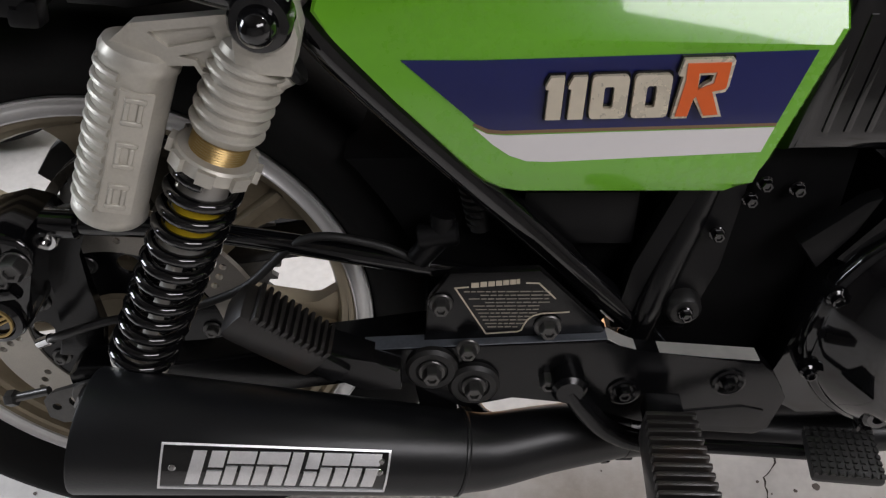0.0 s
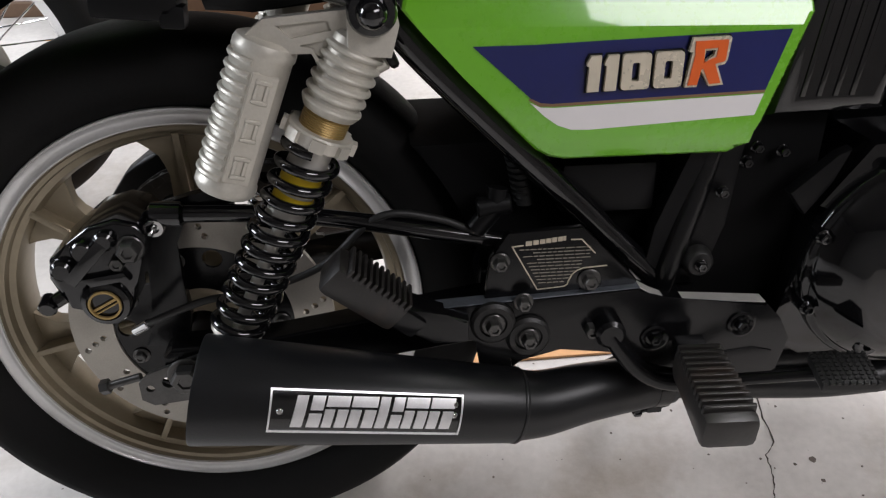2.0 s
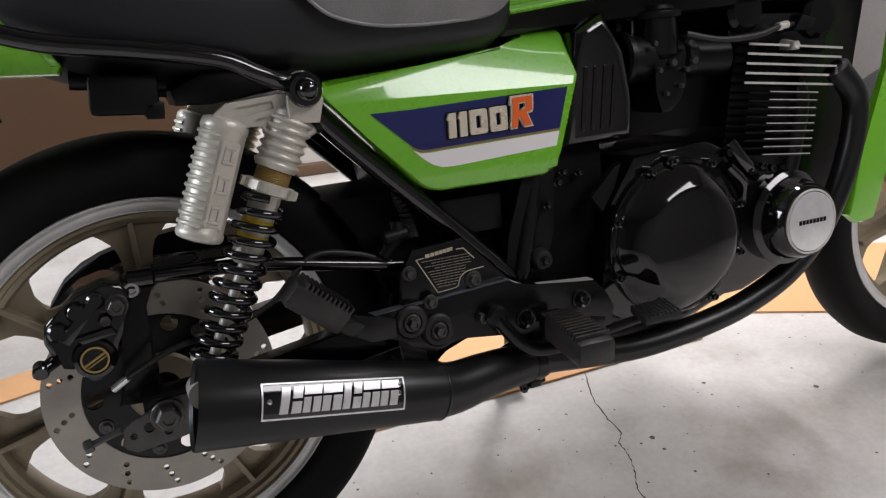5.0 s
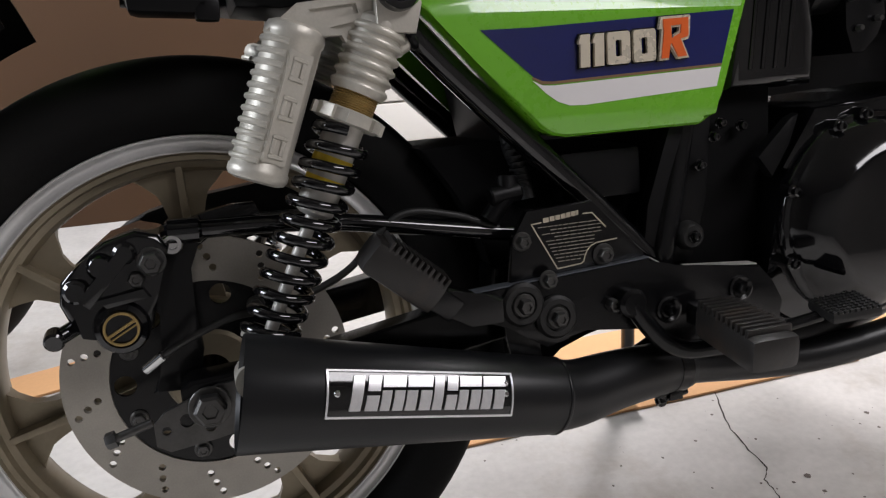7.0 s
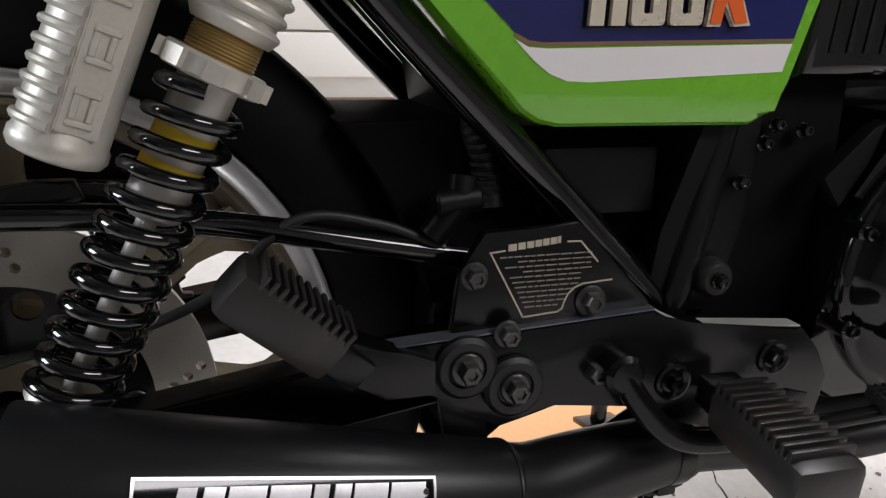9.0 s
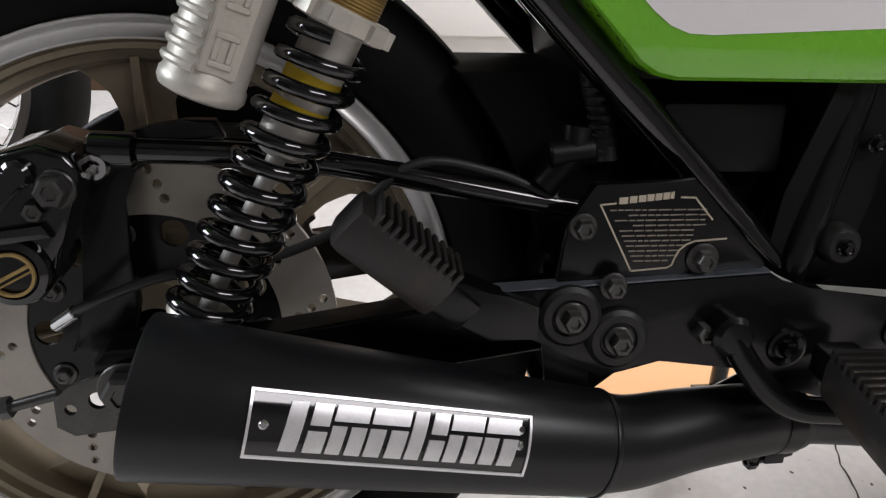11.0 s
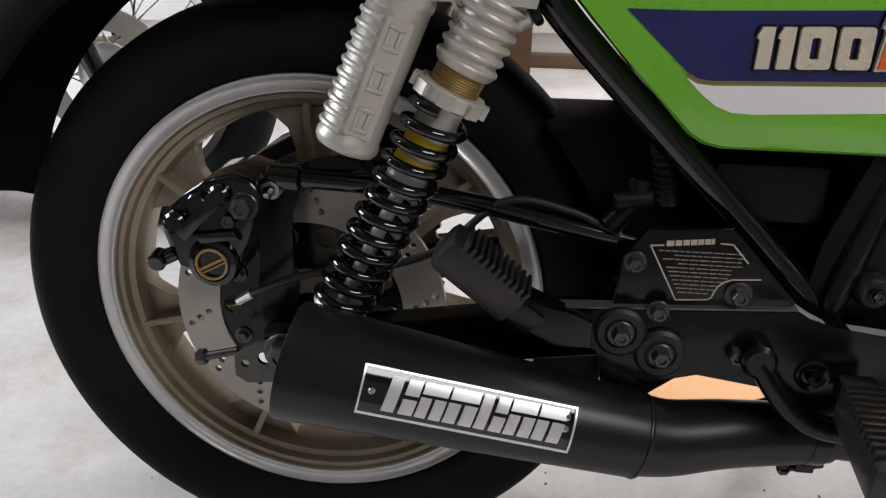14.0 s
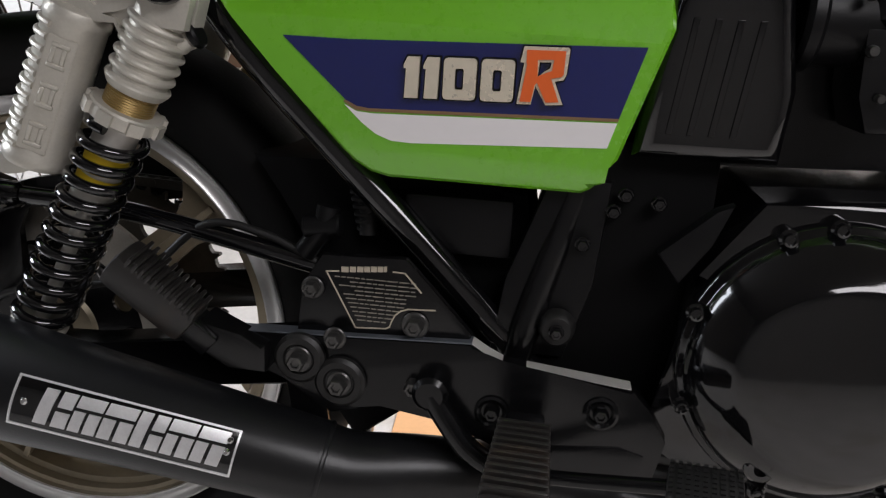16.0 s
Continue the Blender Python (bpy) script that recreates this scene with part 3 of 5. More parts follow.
    lathe(bm, (bottom.x, y - 0.016, bottom.z), (0, 1, 0), [(0, 0), (0.018, 0), (0.018, 0.032), (0, 0.032)], 24)
    part("lower_eye", bm, CAST, body)
    # remote reservoir
    r0, r1 = Vector((0.113, y - out * 0.006, 0.334)), Vector((0.058, y - out * 0.002, 0.195))
    rd = (r1 - r0).normalized()
    _, ru, rw = basis(rd)
    length = (r1 - r0).length
    bm = B()
    prof = [(0, 0), (0.021, 0), (0.0265, 0.003), (0.0285, 0.008), (0.0285, 0.014), (0.027, 0.016), (0.027, length - 0.014), (0.0285, length - 0.012), (0.0285, length - 0.006), (0.026, length - 0.002), (0.02, length), (0, length)]
    lathe(bm, r0, rd, prof, 44)
    res = part("reservoir", bm, CAST, body, "finned cast aluminium oil reservoir")
    n = 11   # half fins on the rear side
    for i in range(n):
        bm = B()
        s = 0.020 + (length - 0.040) * i / (n - 1)
        c = r0 + rd * s
        pts = []
        for k in range(13):
            ang = radians(-62 + k * 124 / 12)
            back = Vector((-rd.z, 0, rd.x)) if rd.z > 0 else Vector((rd.z, 0, -rd.x))
            outv = Vector((0, out, 0))
            base = (back + outv * 0.30).normalized()
            cross = (rd.cross(base)).normalized()
            pts.append(c + (base * math.cos(ang) + cross * math.sin(ang)) * 0.0272)
        tube(bm, pts, 0.0031, n=8, per=1)
        part("reservoir_fin", bm, CAST, res)
    # raised panel on the outer face, with three plain raised blocks
    face = Vector((0.35, out, 0.0))
    face = (face - rd * face.dot(rd)).normalized()
    side = rd.cross(face).normalized()
    m = Matrix((side, rd, face)).transposed().to_4x4()
    def block(bm, su, s, sx, sy, h):
        made = bmesh.ops.create_cube(bm, size=1.0)["verts"]
        bmesh.ops.transform(bm, matrix=Matrix.Translation(r0 + rd * s + side * su + face * (0.0262)) @ m @ Matrix.Diagonal((sx, sy, h, 1)), verts=made)
    bm = B()
    block(bm, 0.0, length * 0.52, 0.024, length - 0.045, 0.0026)
    bmesh.ops.bevel(bm, geom=list(bm.edges), offset=0.001, segments=2, affect="EDGES")
    part("reservoir_panel", bm, CAST, res)
    for s in (0.28, 0.52, 0.76):
        bm = B()
        for dx, ds, sx, sy in ((0.0, -0.009, 0.015, 0.004), (0.0, 0.009, 0.015, 0.004), (0.005, 0.0, 0.004, 0.014), (-0.004, 0.0, 0.004, 0.014)):
            block(bm, dx, length * s + ds, sx, sy, 0.0062)
        bmesh.ops.bevel(bm, geom=list(bm.edges), offset=0.0008, segments=1, affect="EDGES")
        part("raised_mark", bm, CAST, res, "plain raised block")
    # bridge between body and reservoir with two pockets
    bm = B()
    holed_plate(bm, [[(0.083, 0.330), (0.112, 0.352), (0.182, 0.358), (0.190, 0.340), (0.178, 0.300), (0.158, 0.306), (0.150, 0.322), (0.128, 0.322), (0.118, 0.316)],
                     [(0.122, 0.346), (0.166, 0.350), (0.168, 0.341), (0.134, 0.335)], [(0.140, 0.329), (0.166, 0.334), (0.163, 0.316), (0.155, 0.318), (0.152, 0.326)]], y - 0.010, y + 0.002)
    prism(bm, [(0.09, 0.331), (0.112, 0.350), (0.182, 0.356), (0.188, 0.340), (0.177, 0.302), (0.150, 0.324), (0.118, 0.318)], y - 0.006, y + 0.006)
    part("reservoir_bridge", bm, CAST, body)
    bm = B()
    cyl(bm, at(0.075) + Vector((0.02, 0, 0.01)), at(0.075) + Vector((0.040, 0, 0.02)), 0.010, n=24, bevel=0.002)
    knob = part("adjuster_boss", bm, CAST, body)
    bm = B()
    cyl(bm, at(0.075) + Vector((0.040, 0, 0.02)), at(0.075) + Vector((0.047, 0, 0.0235)), 0.0125, n=12, bevel=0.002)
    part("adjuster_knob", bm, PLASTIC, body, "black adjuster knob")


build_shock(-0.150)
build_shock(0.150)

# exhaust: collector, header, silencer
MUF0, MUF1 = Vector((0.018, -0.208, 0.0148)), Vector((0.336, -0.1707, -0.0612))
MD = (MUF1 - MUF0).normalized()
ML = (MUF1 - MUF0).length


def muffler_radius(s):
    return 0.054 + (0.0405 - 0.054) * s / ML


bm = B()
lathe(bm, MUF0, MD, [(0.0475, 0.004), (0.053, 0), (0.054, 0.002), (muffler_radius(ML - 0.004), ML - 0.004), (0.0405, ML - 0.002), (0.039, ML), (0.034, ML + 0.002), (0.034, ML - 0.02), (0.0475, 0.09)], 72, closed=True)
for v in bm.verts:   # the tail is cut on a slant
    s = (v.co - MUF0).dot(MD)
    if s < 0.02:
        v.co += MD * ((v.co.z - MUF0.z) * -0.03 + (v.co.y - MUF0.y) * 0.14)
muffler = part("silencer", bm, BLACK_MATT, bike, "matt black tapered silencer with a metal badge")
bm = B()
lathe(bm, MUF0 + MD * 0.075, MD, [(0, 0), (0.021, 0), (0.022, 0.002), (0.047, 0.004), (0.047, 0.01), (0, 0.01)], 40)
part("silencer_baffle", bm, BLACK_SATIN, muffler)
bm = B()
lathe(bm, MUF1, MD, [(0.0385, -0.0015), (0.0412, -0.0022), (0.0415, 0.0), (0.0405, 0.0018), (0.0375, 0.002)], 64, closed=True)
part("weld_bead", bm, BLACK_MATT, muffler)
bm = B()   # the mid pipe bends inward from the weld and narrows to the clamp
mid = smooth_path([MUF1 - MD * 0.004, MUF1 + Vector((0.030, 0.005, -0.004)), (0.42, -0.152, -0.0655), (0.49, -0.135, -0.070), (0.525, -0.128, -0.074)], 6)
rows = []
for k, p in enumerate(mid):
    d = (mid[min(k + 1, len(mid) - 1)] - mid[max(k - 1, 0)]).normalized()
    up = (Vector((0, 0, 1)) - d * d.z).normalized()
    side = d.cross(up)
    r = 0.0395 - 0.0125 * (k / (len(mid) - 1)) ** 0.9
    rows.append([bm.verts.new(p + up * x + side * y) for x, y in ring(40, r)])
for p, q in zip(rows, rows[1:]):
    for k in range(40):
        bm.faces.new((p[k], p[(k + 1) % 40], q[(k + 1) % 40], q[k]))
part("mid_pipe", bm, BLACK_MATT, bike)
bm = B()   # clamp with its bolt at the joint
lathe(bm, (0.497, -0.1335, -0.0705), (1, 0.2, -0.11), [(0.0270, 0), (0.0300, 0.001), (0.0300, 0.019), (0.0270, 0.020)], 40, closed=True)
clamp = part("exhaust_clamp", bm, BLACK_SATIN, bike)
bm = B()
box(bm, (0.507, -0.136, -0.1045), (0.018, 0.012, 0.012), bevel=0.002)
cyl(bm, (0.490, -0.138, -0.108), (0.526, -0.132, -0.105), 0.0042, n=12)
bolt(bm, (0.491, -0.138, -0.108), (-1, -0.1, 0), 0.0075, 0.008)
part("clamp_bolt", bm, BLACK_SATIN, clamp)
bm = B()
tube(bm, [(0.505, -0.132, -0.072), (0.56, -0.122, -0.082), (0.64, -0.116, -0.094), (0.73, -0.115, -0.100), (0.84, -0.118, -0.090), (0.93, -0.128, -0.066), (1.02, -0.135, -0.022), (1.09, -0.140, 0.05), (1.14, -0.142, 0.15), (1.155, -0.142, 0.25), (1.11, -0.14, 0.31)], 0.021, n=20)
part("exhaust_pipe", bm, BLACK_MATT, bike)
for y, xo in ((-0.06, 0.0), (0.05, 0.0), (0.16, 0.0)):
    bm = B()
    tube(bm, [(0.62, -0.10, -0.068), (0.75, (y - 0.12) / 2, -0.075), (0.88, y, -0.066), (0.99, y, -0.02), (1.05, y, 0.05), (1.09, y, 0.15), (1.11, y, 0.26), (1.07, y, 0.31)], 0.020, n=16)
    part("exhaust_pipe", bm, BLACK_MATT, bike)
bm = B()
prism(bm, [(0.292, 0.03), (0.330, 0.03), (0.336, -0.03), (0.302, -0.03)], -0.152, -0.145, bevel=0.001)
part("silencer_bracket", bm, BLACK_SATIN, bike)


def on_silencer(s, v, lift):
    """A place on the silencer's skin: s along it from its tail, v round it upward from its outermost line, in metres."""
    r = muffler_radius(s) + lift
    a = v / muffler_radius(s)
    up = Vector((0, 0, 1)) - MD * MD.z
    up.normalize()
    outv = MD.cross(up).normalized()
    if outv.y > 0:
        outv = -outv
    return MUF0 + MD * s + (outv * math.cos(a) + up * math.sin(a)) * r


def skin_patch(bm, corners, lift, thick, nu=6, nv=4):
    """A thin curved piece between four (s, v) corners in turn."""
    (a, b, c, d) = [Vector(p) for p in corners]
    grid = {}
    for i in range(nu + 1):
        for j in range(nv + 1):
            p = (a * (1 - i / nu) + b * (i / nu)) * (1 - j / nv) + (d * (1 - i / nu) + c * (i / nu)) * (j / nv)
            for k, h in ((0, lift), (1, lift + thick)):
                grid[i, j, k] = bm.verts.new(on_silencer(p.x, p.y, h))
    for i in range(nu):
        for j in range(nv):
            for k in (0, 1):
                bm.faces.new((grid[i, j, k], grid[i + 1, j, k], grid[i + 1, j + 1, k], grid[i, j + 1, k]))
    for i in range(nu):
        for j in (0, nv):
            bm.faces.new((grid[i, j, 0], grid[i + 1, j, 0], grid[i + 1, j, 1], grid[i, j, 1]))
    for j in range(nv):
        for i in (0, nu):
            bm.faces.new((grid[i, j, 0], grid[i, j + 1, 0], grid[i, j + 1, 1], grid[i, j, 1]))


S0, S1, V0, V1 = 0.064, 0.255, -0.005, 0.037
bm = B()
skin_patch(bm, ((S0, V0), (S1, V0 - 0.001), (S1, V1 - 0.0025), (S0, V1)), 0.0008, 0.0012, 14, 6)
badge = part("badge_plate", bm, BLACK_GLOSS, muffler, "black badge plate with plain metal blocks")
bm = B()
e = 0.0018
V0R, V1R = V0 - 0.001, V1 - 0.0025
skin_patch(bm, ((S0, V1 - e), (S1, V1R - e), (S1, V1R), (S0, V1)), 0.002, 0.0012, 14, 1)
skin_patch(bm, ((S0, V0), (S1, V0R), (S1, V0R + e), (S0, V0 + e)), 0.002, 0.0012, 14, 1)
skin_patch(bm, ((S0, V0 + e), (S0 + e, V0 + e), (S0 + e, V1 - e), (S0, V1 - e)), 0.002, 0.0012, 1, 6)
skin_patch(bm, ((S1 - e, V0R + e), (S1, V0R + e), (S1, V1R - e), (S1 - e, V1R - e)), 0.002, 0.0012, 1, 6)
part("badge_border", bm, BADGE, badge)
lo, hi = V0 + 0.0065, V1 - 0.006
x = S0 + 0.021
for wd, cut in ((0.029, 0), (0.0245, 1), (0.0275, 1), (0.0265, 0), (0.0255, 1), (0.027, 1)):
    bm = B()   # slanted plain blocks, some divided by a slot
    sl = 0.0045
    mid = lo + (hi - lo) * 0.62
    lean_at = lambda v: sl * (v - lo) / (hi - lo)
    foot = wd - 0.0022
    if cut:
        skin_patch(bm, ((x + lean_at(mid + .0016), mid + 0.0016), (x + foot + lean_at(mid + .0016), mid + 0.0016), (x + foot + sl, hi), (x + sl, hi)), 0.002, 0.0016, 3, 2)
        skin_patch(bm, ((x, lo), (x + foot * 0.42, lo), (x + foot * 0.42 + lean_at(mid - .0012), mid - 0.0012), (x + lean_at(mid - .0012), mid - 0.0012)), 0.002, 0.0016, 2, 3)
        skin_patch(bm, ((x + foot * 0.55, lo), (x + foot, lo), (x + foot + lean_at(mid - .0012), mid - 0.0012), (x + foot * 0.55 + lean_at(mid - .0012), mid - 0.0012)), 0.002, 0.0016, 2, 3)
    else:
        skin_patch(bm, ((x, lo), (x + foot * 0.40, lo), (x + foot * 0.40 + sl, hi), (x + sl, hi)), 0.002, 0.0016, 2, 4)
        half = (lo + hi) / 2   # a stem beside two stacked pieces
        skin_patch(bm, ((x + foot * 0.55, lo), (x + foot, lo), (x + foot + sl * 0.44, half - 0.0018), (x + foot * 0.55 + sl * 0.44, half - 0.0018)), 0.002, 0.0016, 2, 3)
        skin_patch(bm, ((x + foot * 0.55 + sl * 0.56, half + 0.0018), (x + foot + sl * 0.56, half + 0.0018), (x + foot + sl, hi), (x + foot * 0.55 + sl, hi)), 0.002, 0.0016, 2, 3)
    part("badge_block", bm, BADGE, badge)
    x += wd
for s, v in ((S0 + 0.010, (V0 + V1) / 2), (S1 - 0.008, V0 + 0.020), (S1 - 0.008, V1 - 0.012)):
    bm = B()
    p, q = on_silencer(s, v, 0.0018), on_silencer(s, v, 0.004)
    cyl(bm, p, q, 0.0032, 0.0024, n=14, bevel=0.0006)
    part("badge_rivet", bm, CHROME, badge)

# side cover with decals
CREASE = 0.343
outline = [(0.2285, 0.352), (0.231, 0.362), (0.240, 0.3665), (0.498, 0.383), (0.512, 0.388), (0.534, 0.4075), (0.596, 0.4085), (0.602, 0.40), (0.6045, 0.342), (0.572, 0.238), (0.5575, 0.222), (0.553, 0.211), (0.545, 0.2065),
           (0.382, 0.207), (0.366, 0.2105), (0.352, 0.219), (0.284, 0.291), (0.246, 0.333)]


def build_cover(sign):
    bm = B()
    prism(bm, outline, -0.146, -0.108, bevel=0.007, segments=3)
    bmesh.ops.bisect_plane(bm, geom=bm.verts[:] + bm.edges[:] + bm.faces[:], plane_co=(0, 0, CREASE), plane_no=(0.02, 0, 1))
    bmesh.ops.bisect_plane(bm, geom=bm.verts[:] + bm.edges[:] + bm.faces[:], plane_co=(0, 0, 0.232), plane_no=(0.0, 0, 1))
    for v in bm.verts:
        v.co.y += max(0.0, v.co.z - CREASE) * 0.62 + max(0.0, 0.232 - v.co.z) * 0.25
        v.co.y *= -sign
    return part("side_cover", bm, GREEN, bike, "glossy green side cover with blue and white stripes", 25)


cover = build_cover(-1)
build_cover(1)
bm = B()
prism(bm, [(0.2905, 0.3204), (0.3466, 0.3203), (0.5845, 0.3278), (0.5685, 0.2717), (0.365, 0.2657), (0.3543, 0.2669), (0.3447, 0.2714)], -0.1468, -0.1455)
part("blue_stripe", bm, BLUE, cover, "dark blue decal")
bm = B()
prism(bm, [(0.3447, 0.2714), (0.3543, 0.2669), (0.365, 0.2657), (0.5685, 0.2717), (0.568, 0.2692), (0.3669, 0.263), (0.3534, 0.2637), (0.3427, 0.27)], -0.14685, -0.1455)
part("gold_line", bm, GOLD, cover, "thin bronze line")
bm = B()
prism(bm, [(0.3437, 0.2677), (0.3543, 0.2625), (0.3679, 0.2616), (0.5675, 0.2679), (0.5617, 0.2474), (0.4017, 0.2393), (0.3843, 0.24), (0.3708, 0.2449), (0.3582, 0.254)], -0.1468, -0.1455)
part("white_stripe", bm, WHITE, cover, "white decal")


def badge_at(u, v):
    """Badge units (right, down) to (x, z) on the cover."""
    return 0.3949 + u * 0.0001405, 0.2771 - v * 0.00016 + u * 3.6e-6


def raised(name, loops, grow, y, depth, material, label):
    """Raised character from badge-unit loops, the first one outer; grow widens it for the dark shade plate or the
    letter's edge.
    """
    made = []
    for n, loop in enumerate(loops):
        cx, cy = sum(p[0] for p in loop) / len(loop), sum(p[1] for p in loop) / len(loop)
        sign = 1 if n == 0 else -1
        made.append([badge_at(u + sign * grow * (1 if u > cx else -1), v + sign * grow * (1 if v > cy else -1)) for u, v in loop])
    bm = B()
    holed_plate(bm, made, y, y + depth)
    return part(name, bm, material, cover, label)


def rounded(u0, u1, v0, v1, r):
    q = r * 0.3
    return [(u0 + r, v0), (u1 - r, v0), (u1 - q, v0 + q), (u1, v0 + r), (u1, v1 - r), (u1 - q, v1 - q), (u1 - r, v1), (u0 + r, v1), (u0 + q, v1 - q), (u0, v1 - r), (u0, v0 + r), (u0 + q, v0 + q)]


# black plates behind the characters stand for the shade along their edges
for u in (0, 115):
    one = [(0 + u, 0), (78 + u, 0), (84 + u, -205), (14 + u, -205), (-8 + u, -165), (-8 + u, -148), (6 + u, -146)]
    raised("digit_shadow", [one], 9, -0.1490, 0.0025, BLACK_SATIN, "dark plate for the shade round a raised digit")
    raised("digit", [one], 0, -0.1530, 0.0045, BEIGE, "raised champagne digit 1")
for u in (224, 440):
    nought = [rounded(u, u + 188, -206, 0, 20), rounded(u + 66, u + 116, -154, -50, 10)]
    raised("digit_shadow", nought, 9, -0.1490, 0.0025, BLACK_SATIN, "dark plate for the shade round a raised digit")
    raised("digit", nought, 0, -0.1530, 0.0045, BEIGE, "raised champagne digit 0")
letter = [[(658, 0), (684, -190), (662, -192), (678, -268), (912, -268), (920, -258), (912, -138), (898, -124), (850, -116), (905, -4), (808, 0), (756, -92), (738, 0)], [(758, -206), (836, -208), (830, -166), (786, -150), (752, -120)]]
raised("letter_shadow", letter, 13, -0.1490, 0.0025, BLACK_SATIN, "dark plate for the shade round the raised letter")
raised("letter_edge", letter, 6, -0.1534, 0.0045, BEIGE, "champagne outline of the raised letter")
inner_letter = [[(668, -7), (694, -183), (690, -200), (688, -258), (904, -258), (902, -144), (892, -134), (834, -124), (888, -11), (814, -8), (757, -102), (746, -90), (730, -7)], [(752, -212), (842, -215), (836, -162), (790, -146), (758, -132)]]
raised("model_letter", inner_letter, 0, -0.1546, 0.004, ORANGE, "raised orange letter R")

# footrest plate
bm = B()
prism(bm, [(0.252, 0.058), (0.465, 0.0690), (0.480, 0.060), (0.495, 0.055), (0.607, 0.0425), (0.626, 0.022), (0.640, -0.004), (0.632, -0.045), (0.620, -0.052), (0.555, -0.045), (0.50, -0.03), (0.448, -0.006), (0.385, 0.003),
           (0.365, -0.006), (0.34, -0.012), (0.318, 0.002), (0.30, 0.018), (0.258, 0.03)], -0.160, -0.142, bevel=0.0025)
plate = part("footrest_plate", bm, BLACK_SATIN, bike, "black cast footrest plate with worn bright ledge")
bm = B()
ledge = [(0.252, 0.0585), (0.465, 0.0695), (0.480, 0.0605), (0.495, 0.0535), (0.605, 0.0430)]
# rear strip: reflected sky put into its colour
prism(bm, ledge[:2] + [(0.465, 0.0707), (0.252, 0.0597)], -0.1588, -0.1425)
part("ledge", bm, LEDGE_SHEEN, plate)
bm = B()
prism(bm, ledge[1:] + [(0.605, 0.0442), (0.495, 0.0547), (0.480, 0.0617), (0.465, 0.0707)], -0.1588, -0.1425, bevel=0.0004)
part("worn_ledge", bm, POLISHED, plate, "bright worn edge")
bm = B()
prism(bm, [(0.30, 0.066), (0.305, 0.112), (0.323, 0.140), (0.398, 0.1425), (0.408, 0.132), (0.46, 0.078), (0.455, 0.068)], -0.1465, -0.138, bevel=0.0025)
upper = part("upper_plate", bm, BLACK_SATIN, plate)
upper.location = (0.0045, -0.004, -0.004)
bm = B()
prism(bm, [(0.53, -0.02), (0.60, -0.012), (0.622, -0.018), (0.618, -0.04), (0.54, -0.037)], -0.1615, -0.159, bevel=0.001)
part("plate_recess", bm, BLACK_SATIN, plate)


def stroke(bm, pts, w, y):
    for (ax, az), (bx, bz) in zip(pts, pts[1:]):
        d = Vector((bx - ax, bz - az))
        n = Vector((-d.y, d.x)).normalized() * w / 2
        e2 = d.normalized() * w * 0.4
        prism(bm, [(ax - e2.x + n.x, az - e2.y + n.y), (bx + e2.x + n.x, bz + e2.y + n.y), (bx + e2.x - n.x, bz + e2.y - n.y), (ax - e2.x - n.x, az - e2.y - n.y)], y, y + 0.0005)


bm = B()
arc = [(0.4015, 0.097), (0.395, 0.0945), (0.390, 0.090), (0.387, 0.0835), (0.3855, 0.0785), (0.382, 0.0765)]
stroke(bm, [(0.338, 0.1262), (0.327, 0.1252), (0.3545, 0.0745), (0.382, 0.0765)], 0.0013, -0.1472)
stroke(bm, arc[::-1] + [(0.4255, 0.0985)], 0.0013, -0.1472)
stroke(bm, [(0.387, 0.1303), (0.3975, 0.1300), (0.4125, 0.1135)], 0.0013, -0.1472)
part("label_frame", bm, PAPER, upper, "silver printed frame")
bm = B()
for xx, ww in ((0.3405, 0.0065), (0.3482, 0.0055), (0.3548, 0.0055), (0.3612, 0.0052), (0.3672, 0.0050), (0.3730, 0.0050), (0.3785, 0.0028)):
    prism(bm, [(xx, 0.1255 + (xx - .34) * .1), (xx + ww, 0.1258 + (xx - .34) * .1), (xx + ww, 0.1308 + (xx - .34) * .1), (xx, 0.1305 + (xx - .34) * .1)], -0.1472, -0.1462)
tagged(part("label_mark", bm, PAPER, upper, "plain silver bars"), kind="stuff")
rnd = random.Random(4)
for i in range(11):
    bm = B()
    z = 0.1205 - i * 0.0039
    x0, x1 = 0.3345 + i * 0.0021, (0.408 if i < 4 else 0.402) - max(0, i - 5) * 0.0035
    if i in (1, 3):
        x0 += 0.012
    xx = x0
    while xx < x1 - 0.003:
        ww = rnd.uniform(0.003, 0.011)
        ww = min(ww, x1 - xx)
        prism(bm, [(xx, z), (xx + ww, z + ww * 0.03), (xx + ww, z + 0.0011), (xx, z + 0.0011)], -0.1470, -0.1462)
        xx += ww + 0.0012
    tagged(part("label_line", bm, PRINT, upper), kind="stuff")


def plate_bolt(x, z, y, r, washer, wr, mt=DARK_STEEL):
    bm = B()
    if wr:
        lathe(bm, (x, y, z), (0, -1, 0), [(0, 0), (wr, 0), (wr, 0.005), (wr * 0.86, 0.008), (wr * 0.62, 0.008), (wr * 0.56, 0.006), (0, 0.006)], 36)
        ob = part("rubber_washer", bm, RUBBER, plate)
        bm = B()
        bolt(bm, (x, y - 0.006, z), (0, -1, 0), r, 0.010, washer)
        part("washer_bolt", bm, mt, plate)
    else:
        bolt(bm, (x, y, z), (0, -1, 0), r, 0.009, washer)
        part("plate_bolt", bm, mt, plate)


